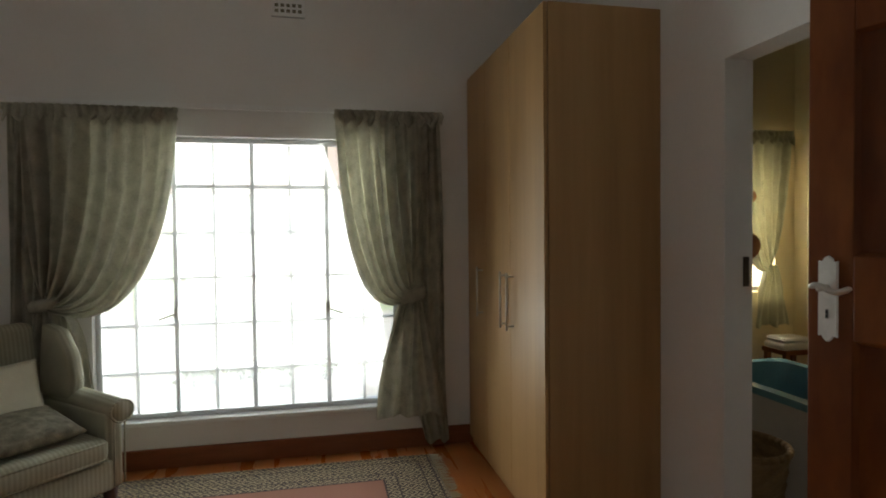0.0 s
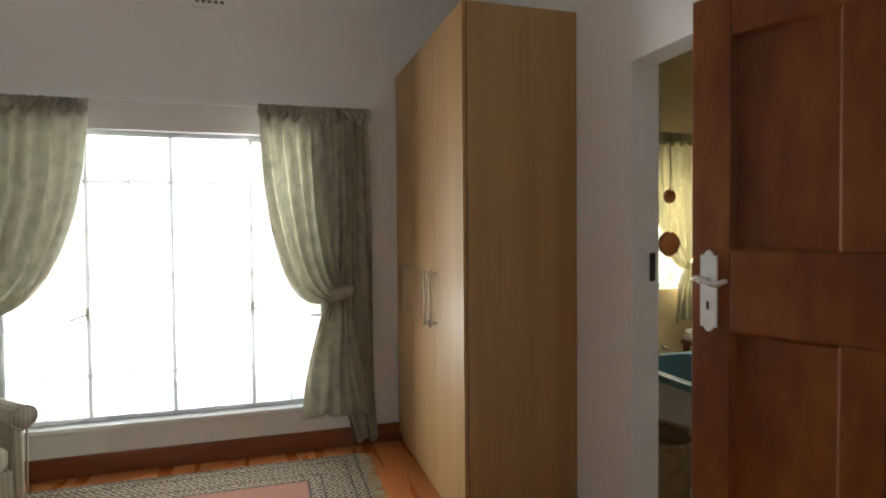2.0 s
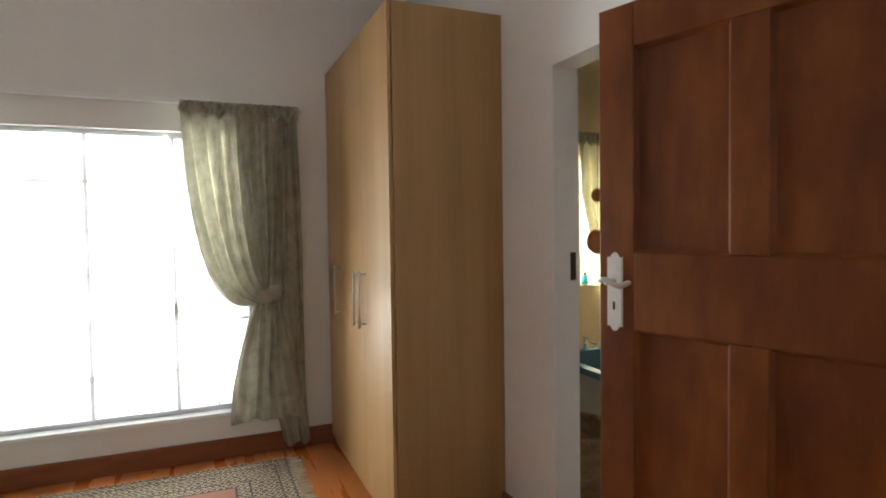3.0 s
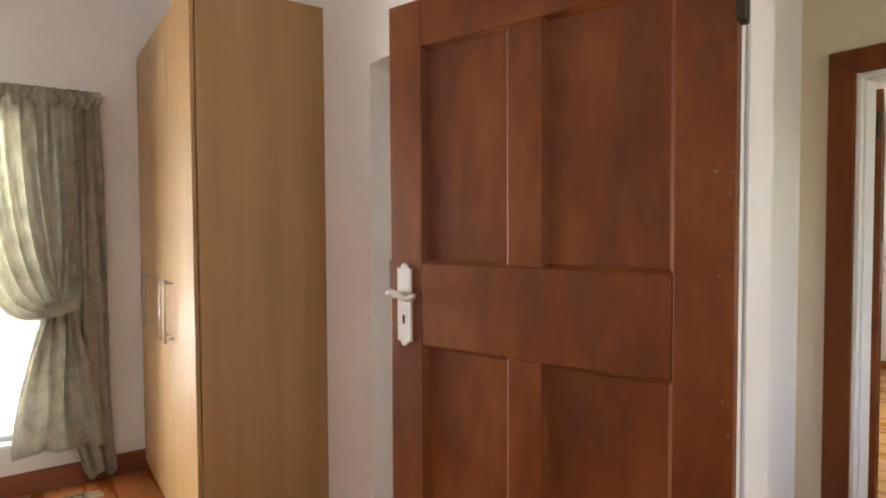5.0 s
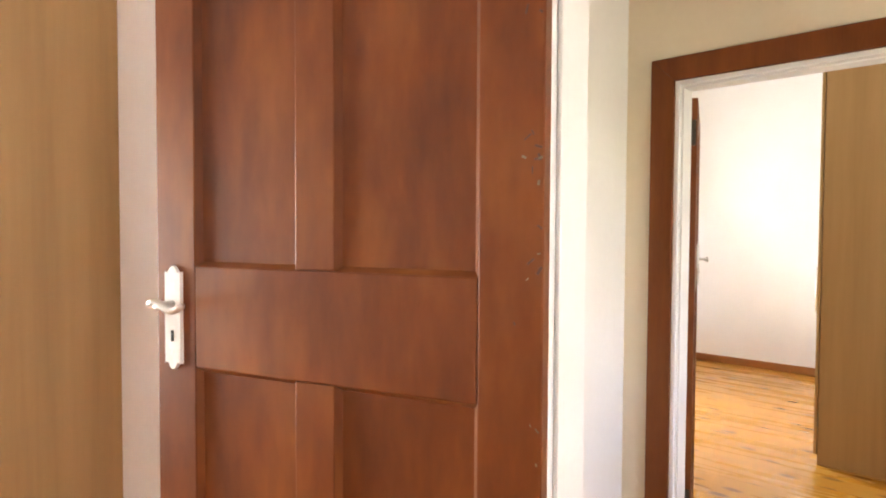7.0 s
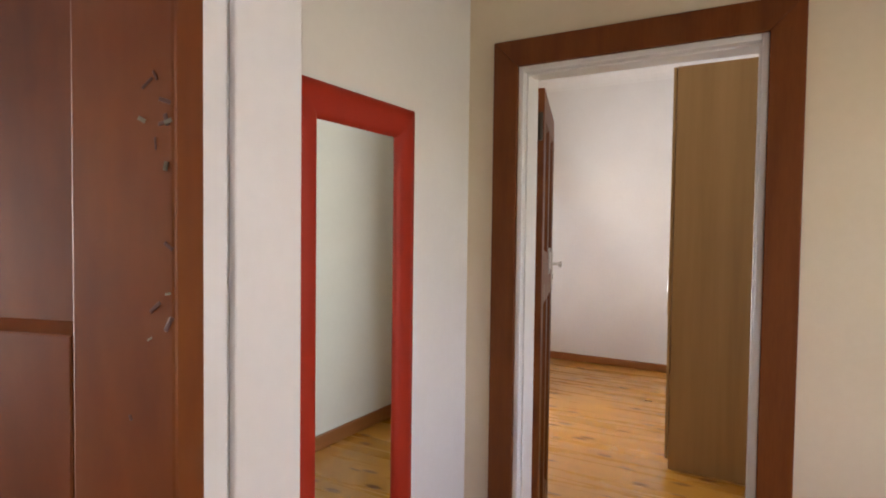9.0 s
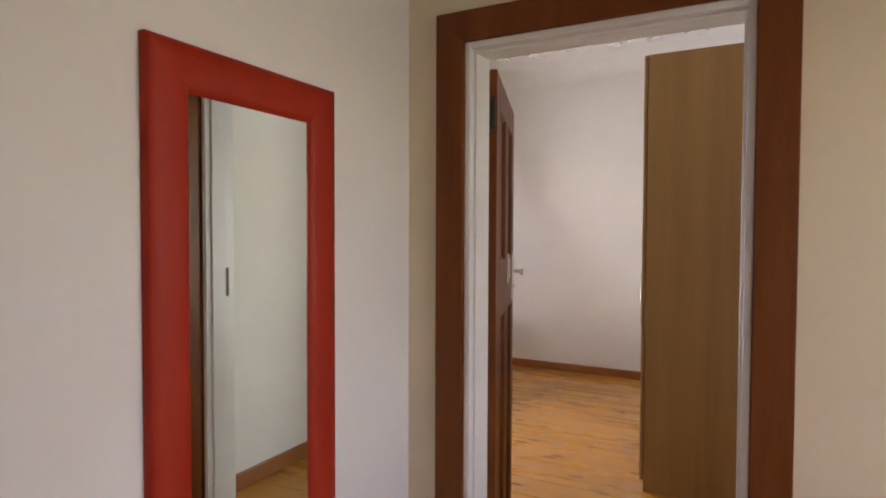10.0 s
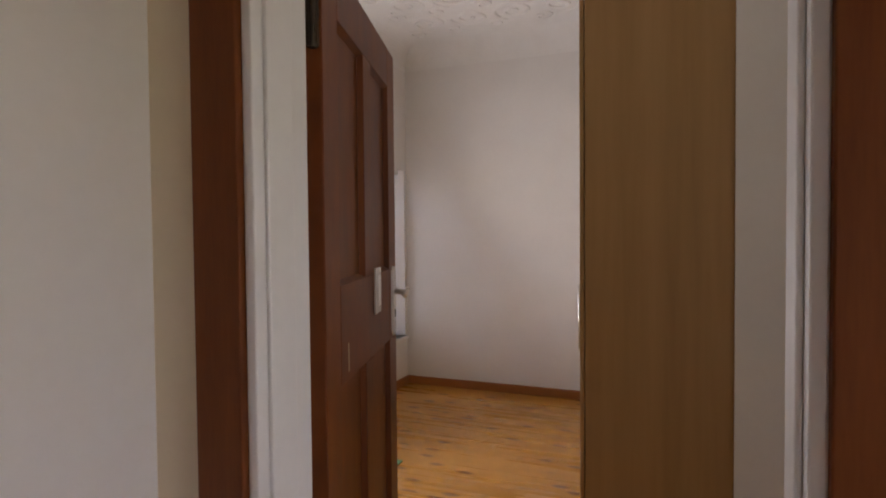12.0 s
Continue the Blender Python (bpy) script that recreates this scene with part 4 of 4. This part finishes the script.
part("seat", boxes((-0.14, 0.14, -0.12, 0.12, 0.54, 0.575), bevel=0.006), M_TRIM, ST)
for x in (-0.11, 0.11):
    for y in (-0.09, 0.09):
        part("leg", boxes((x - 0.018, x + 0.018, y - 0.018, y + 0.018, 0, 0.54)), M_TRIM, ST)

TW = thing("towel", Matrix.Translation((0.24, 2.57, 0.576)), "folded grey towel lying on the stool", "towel")
part("fold", rounded(-0.13, 0.12, -0.10, 0.10, 0.0, 0.05, 0.02), M_TILE, TW, smooth=True)
part("fold", rounded(-0.12, 0.11, -0.095, 0.09, 0.051, 0.09, 0.02), M_TILE, TW, smooth=True)

# Unseen window, added around the hall fill lamp.
steel_window("window_4_added", -1.25, -0.35, 0.9, 2.1, -2.70, [-0.8], [1.5], (), (), "added white steel window at the unseen end of the hall")
steel_window("window_5", 0.4, 2.0, 0.85, 2.15, -5.28, [0.93, 1.47], [1.5], (), (), "white steel window above the bed")

# ---- blind, cornice, bed in the far room ----
BL = thing("venetian_blind", label="white slatted blind hanging in the window", category="blind")
part("head_rail", boxes((2.22, 4.33, PINE_N + 0.03, PINE_N + 0.08, 2.05, 2.095)), M_WHITE, BL)
slat = mesh_of("slat", boxes((-1.05, 1.05, -0.012, 0.012, -0.001, 0.001)), M_WHITE)
for k in range(38):
    o = new("slat", slat)
    o.parent, o.location, o.rotation_euler = BL, (3.275, PINE_N + 0.055, 0.53 + k * 0.04), (radians(-4), 0, 0)
bm = bmesh.new()
for k in range(9):
    t0, t1 = radians(10 * k), radians(10 * k + 10)
    c0, c1 = (0.20 * (1 - math.sin(t0)), 0.20 * (1 - math.cos(t0))), (0.20 * (1 - math.sin(t1)), 0.20 * (1 - math.cos(t1)))
    bm.faces.new([bm.verts.new(p) for p in ((FAR_X - c0[0], PINE_S, TOP - c0[1]), (FAR_X - c0[0], PINE_N, TOP - c0[1]), (FAR_X - c1[0], PINE_N, TOP - c1[1]), (FAR_X - c1[0], PINE_S, TOP - c1[1]))])
    bm.faces.new([bm.verts.new(p) for p in ((0.14, PINE_N - c0[0], TOP - c0[1]), (FAR_X, PINE_N - c0[0], TOP - c0[1]), (FAR_X, PINE_N - c1[0], TOP - c1[1]), (0.14, PINE_N - c1[0], TOP - c1[1]))])
bmesh.ops.remove_doubles(bm, verts=bm.verts, dist=0.0005)
structure("cornice_pine_room", bm, M_CEIL, "white coved plaster cornice", "cornice")


def plaster_scroll(bm, cx, cy, r, start, turns, sign, width=0.02, rise=0.016):
    """A raised spiral bead on the ceiling with a thick rounded section."""
    prev = None
    n = int(26 * turns)
    for k in range(n + 1):
        q = k / n
        a = start + sign * 2 * math.pi * turns * q
        rr = r * (1 - 0.82 * q)
        w = width * (1 - 0.5 * q)
        ring_verts = [bm.verts.new((cx + (rr + w * e) * math.cos(a), cy + (rr + w * e) * math.sin(a), TOP + 0.001 - rise * h)) for e, h in ((-1, 0), (-0.6, 0.75), (0, 1), (0.6, 0.75), (1, 0))]
        if prev:
            for p in range(4):
                bm.faces.new((prev[p], prev[p + 1], ring_verts[p + 1], ring_verts[p]))
        prev = ring_verts


bm = bmesh.new()
for i in range(5):
    for j in range(7):
        cx, cy = 2.15 + 0.42 * i, PINE_S + 0.30 + 0.38 * j
        if cx > FAR_X - 0.3 or cy > PINE_N - 0.3:
            continue
        sg = 1 if (i + j) % 2 else -1
        plaster_scroll(bm, cx, cy, 0.17, 0.7 * j + 1.3 * i, 1.6, sg)
        plaster_scroll(bm, cx + 0.20, cy + 0.19, 0.09, 1.9 * i + j, 1.1, -sg, 0.014, 0.013)
structure("ceiling_plaster_relief", bm, M_CEIL, "white moulded plaster scrolls on the ceiling", "ceiling")

MT = thing("floor_mat", Matrix.Translation((1.90, 1.12, 0.0)), "colourful striped woven mat on the pine floor", "mat")
M_MAT = [material("woven_%s_wool" % n, [c, tuple(1.2 * v for v in c)], rough=0.95, bump=0.4, noise_scale=40, fine=250) for n, c in (("blue", (0.05, 0.17, 0.36)), ("yellow", (0.50, 0.36, 0.06)), ("green", (0.12, 0.25, 0.12)), ("purple", (0.16, 0.08, 0.26)), ("grey", (0.35, 0.33, 0.30)))]
for k in range(18):
    part("stripe", boxes((-0.72 + 0.08 * k, -0.64 + 0.08 * k, -0.30, 0.34, 0.001, 0.012), bevel=0.003), M_MAT[(k * 2 + k // 5) % 5], MT)

BD = thing("bed", label="low bed with a red and white patterned cover", category="bed")
part("mattress", rounded(0.5, 2.0, -4.9, -3.1, 0.25, 0.52, 0.06), M_BED, BD, smooth=True)
part("bed_base", boxes((0.53, 1.97, -4.87, -3.13, 0.0, 0.25)), M_LINEN, BD)
cushion("pillow", pose(0.95, -3.75, 0.62, -70, 0, 10), 0.55, 0.42, 0.16, M_BED, "red and white patterned pillow on the bed")
cushion("pillow", pose(1.25, -4.45, 0.70, -40, 0, 0), 0.6, 0.45, 0.16, M_LINEN, "white pillow at the head of the bed")

# ---- outside ----
structure("ground", boxes((-400, 400, -400, 400, -0.5, -0.35)), M_GRASS, "lawn", "ground")
structure("pavement", boxes((-14, 10, 3.06, 12.5, -0.349, -0.33)), M_PAVING, "pale concrete yard paving", "pavement")
HS = thing("house", label="white rendered house with a tiled hip roof across the garden", category="house")
hy = 15.0
part("wall", boxes(*wall_rows("x", hy, hy + 0.3, -6.5, 8, 2.6, [(-6.1, -5.0, 1.2, 2.1), (-2.6, -1.2, 1.2, 2.1)], -0.35)), M_HOUSE, HS)
bm = bmesh.new()
v = [bm.verts.new(p) for p in ((-7.0, hy - 0.6, 2.5), (8.6, hy - 0.6, 2.5), (8.6, hy + 8, 2.5), (-7.0, hy + 8, 2.5), (-2.2, hy + 3.7, 5.2), (4.5, hy + 3.7, 5.2))]
for f in ((0, 1, 5, 4), (1, 2, 5), (2, 3, 4, 5), (3, 0, 4), (3, 2, 1, 0)):
    bm.faces.new([v[i] for i in f])
part("roof", bm, M_ROOF, HS)
for x0, x1 in ((-6.1, -5.0), (-2.6, -1.2)):
    w = part("window", boxes(*[(x0 + (x1 - x0) * k / 4 - 0.03, x0 + (x1 - x0) * k / 4 + 0.03, hy + 0.1, hy + 0.2, 1.2, 2.1) for k in range(5)]), M_WHITE, HS)
    part("pane", boxes((x0, x1, hy + 0.16, hy + 0.18, 1.2, 2.1)), M_TILE, w)


def bush(name, x, y, r, label, seed):
    rnd = random.Random(seed)
    root = thing(name, Matrix.Translation((x, y, -0.33)), label, "bush", "garden bushes")
    bm = bmesh.new()
    for k in range(230):
        a, b, q = rnd.uniform(0, 6.28), rnd.uniform(0, 1), rnd.random() ** 0.4
        p = Vector((math.cos(a) * (1 - b * b) ** 0.5 * r * q, math.sin(a) * (1 - b * b) ** 0.5 * r * q, b * r * 1.1 * q + 0.08))
        u = Vector((rnd.uniform(-1, 1), rnd.uniform(-1, 1), rnd.uniform(-1, 1))).normalized() * 0.045
        w = u.cross(Vector((rnd.uniform(-1, 1), rnd.uniform(-1, 1), 1))).normalized() * 0.025
        bm.faces.new([bm.verts.new(p + d) for d in (u, w, -u, -w)])
    part("crown", bm, M_LEAF, root)
    part("stem", cyl(bmesh.new(), (0, 0, 0), (0, 0, r * 0.6), 0.03), M_FOOT, root)


for k in range(6):
    bush("bush", -4.6 + k * 0.5, 6.2 + 0.25 * math.sin(k * 2.1), 0.24 + 0.07 * math.sin(k * 1.7), "low green garden bush on the pale yard", k)

# ---- floorboards ----
def boards(root_name, x0, x1, y0, y1, mat, label, w=0.112):
    root = tagged(new(root_name), label, "floor", kind="structure")
    n = int((x1 - x0) / w)
    me = {}
    rnd = random.Random(len(root_name))
    for k in range(n + 1):
        a, b = x0 + k * w, min(x1, x0 + (k + 1) * w)
        if b - a < 0.01:
            continue
        key = round(b - a, 3)
        if key not in me:
            bm = bmesh.new()
            hw, hl = (b - a) / 2 - 0.0001, (y1 - y0) / 2
            box(bm, -hw, hw, -hl, hl, -0.02, 0.0, bevel=0.0)
            me[key] = mesh_of("board", bm, mat)
        ob = new("board", me[key])
        ob.location = ((a + b) / 2, (y0 + y1) / 2, -rnd.uniform(0, 0.0001))
        ob.parent = root


boards("floor_boards_bedroom", -5.70, EAST, -2.60, WIN_Y, M_FLOOR_RED, "glossy red-brown timber floorboards")
boards("floor_boards_hall", EAST, 0.0, -2.60, 0.0, M_FLOOR_PINE, "golden knotty pine floorboards")
boards("floor_boards_pine_room", 0.0, FAR_X, -1.60, PINE_N, M_FLOOR_PINE, "golden knotty pine floorboards")
boards("floor_boards_red_room", 0.0, 3.0, -5.2, -1.60, M_FLOOR_PINE, "golden knotty pine floorboards")
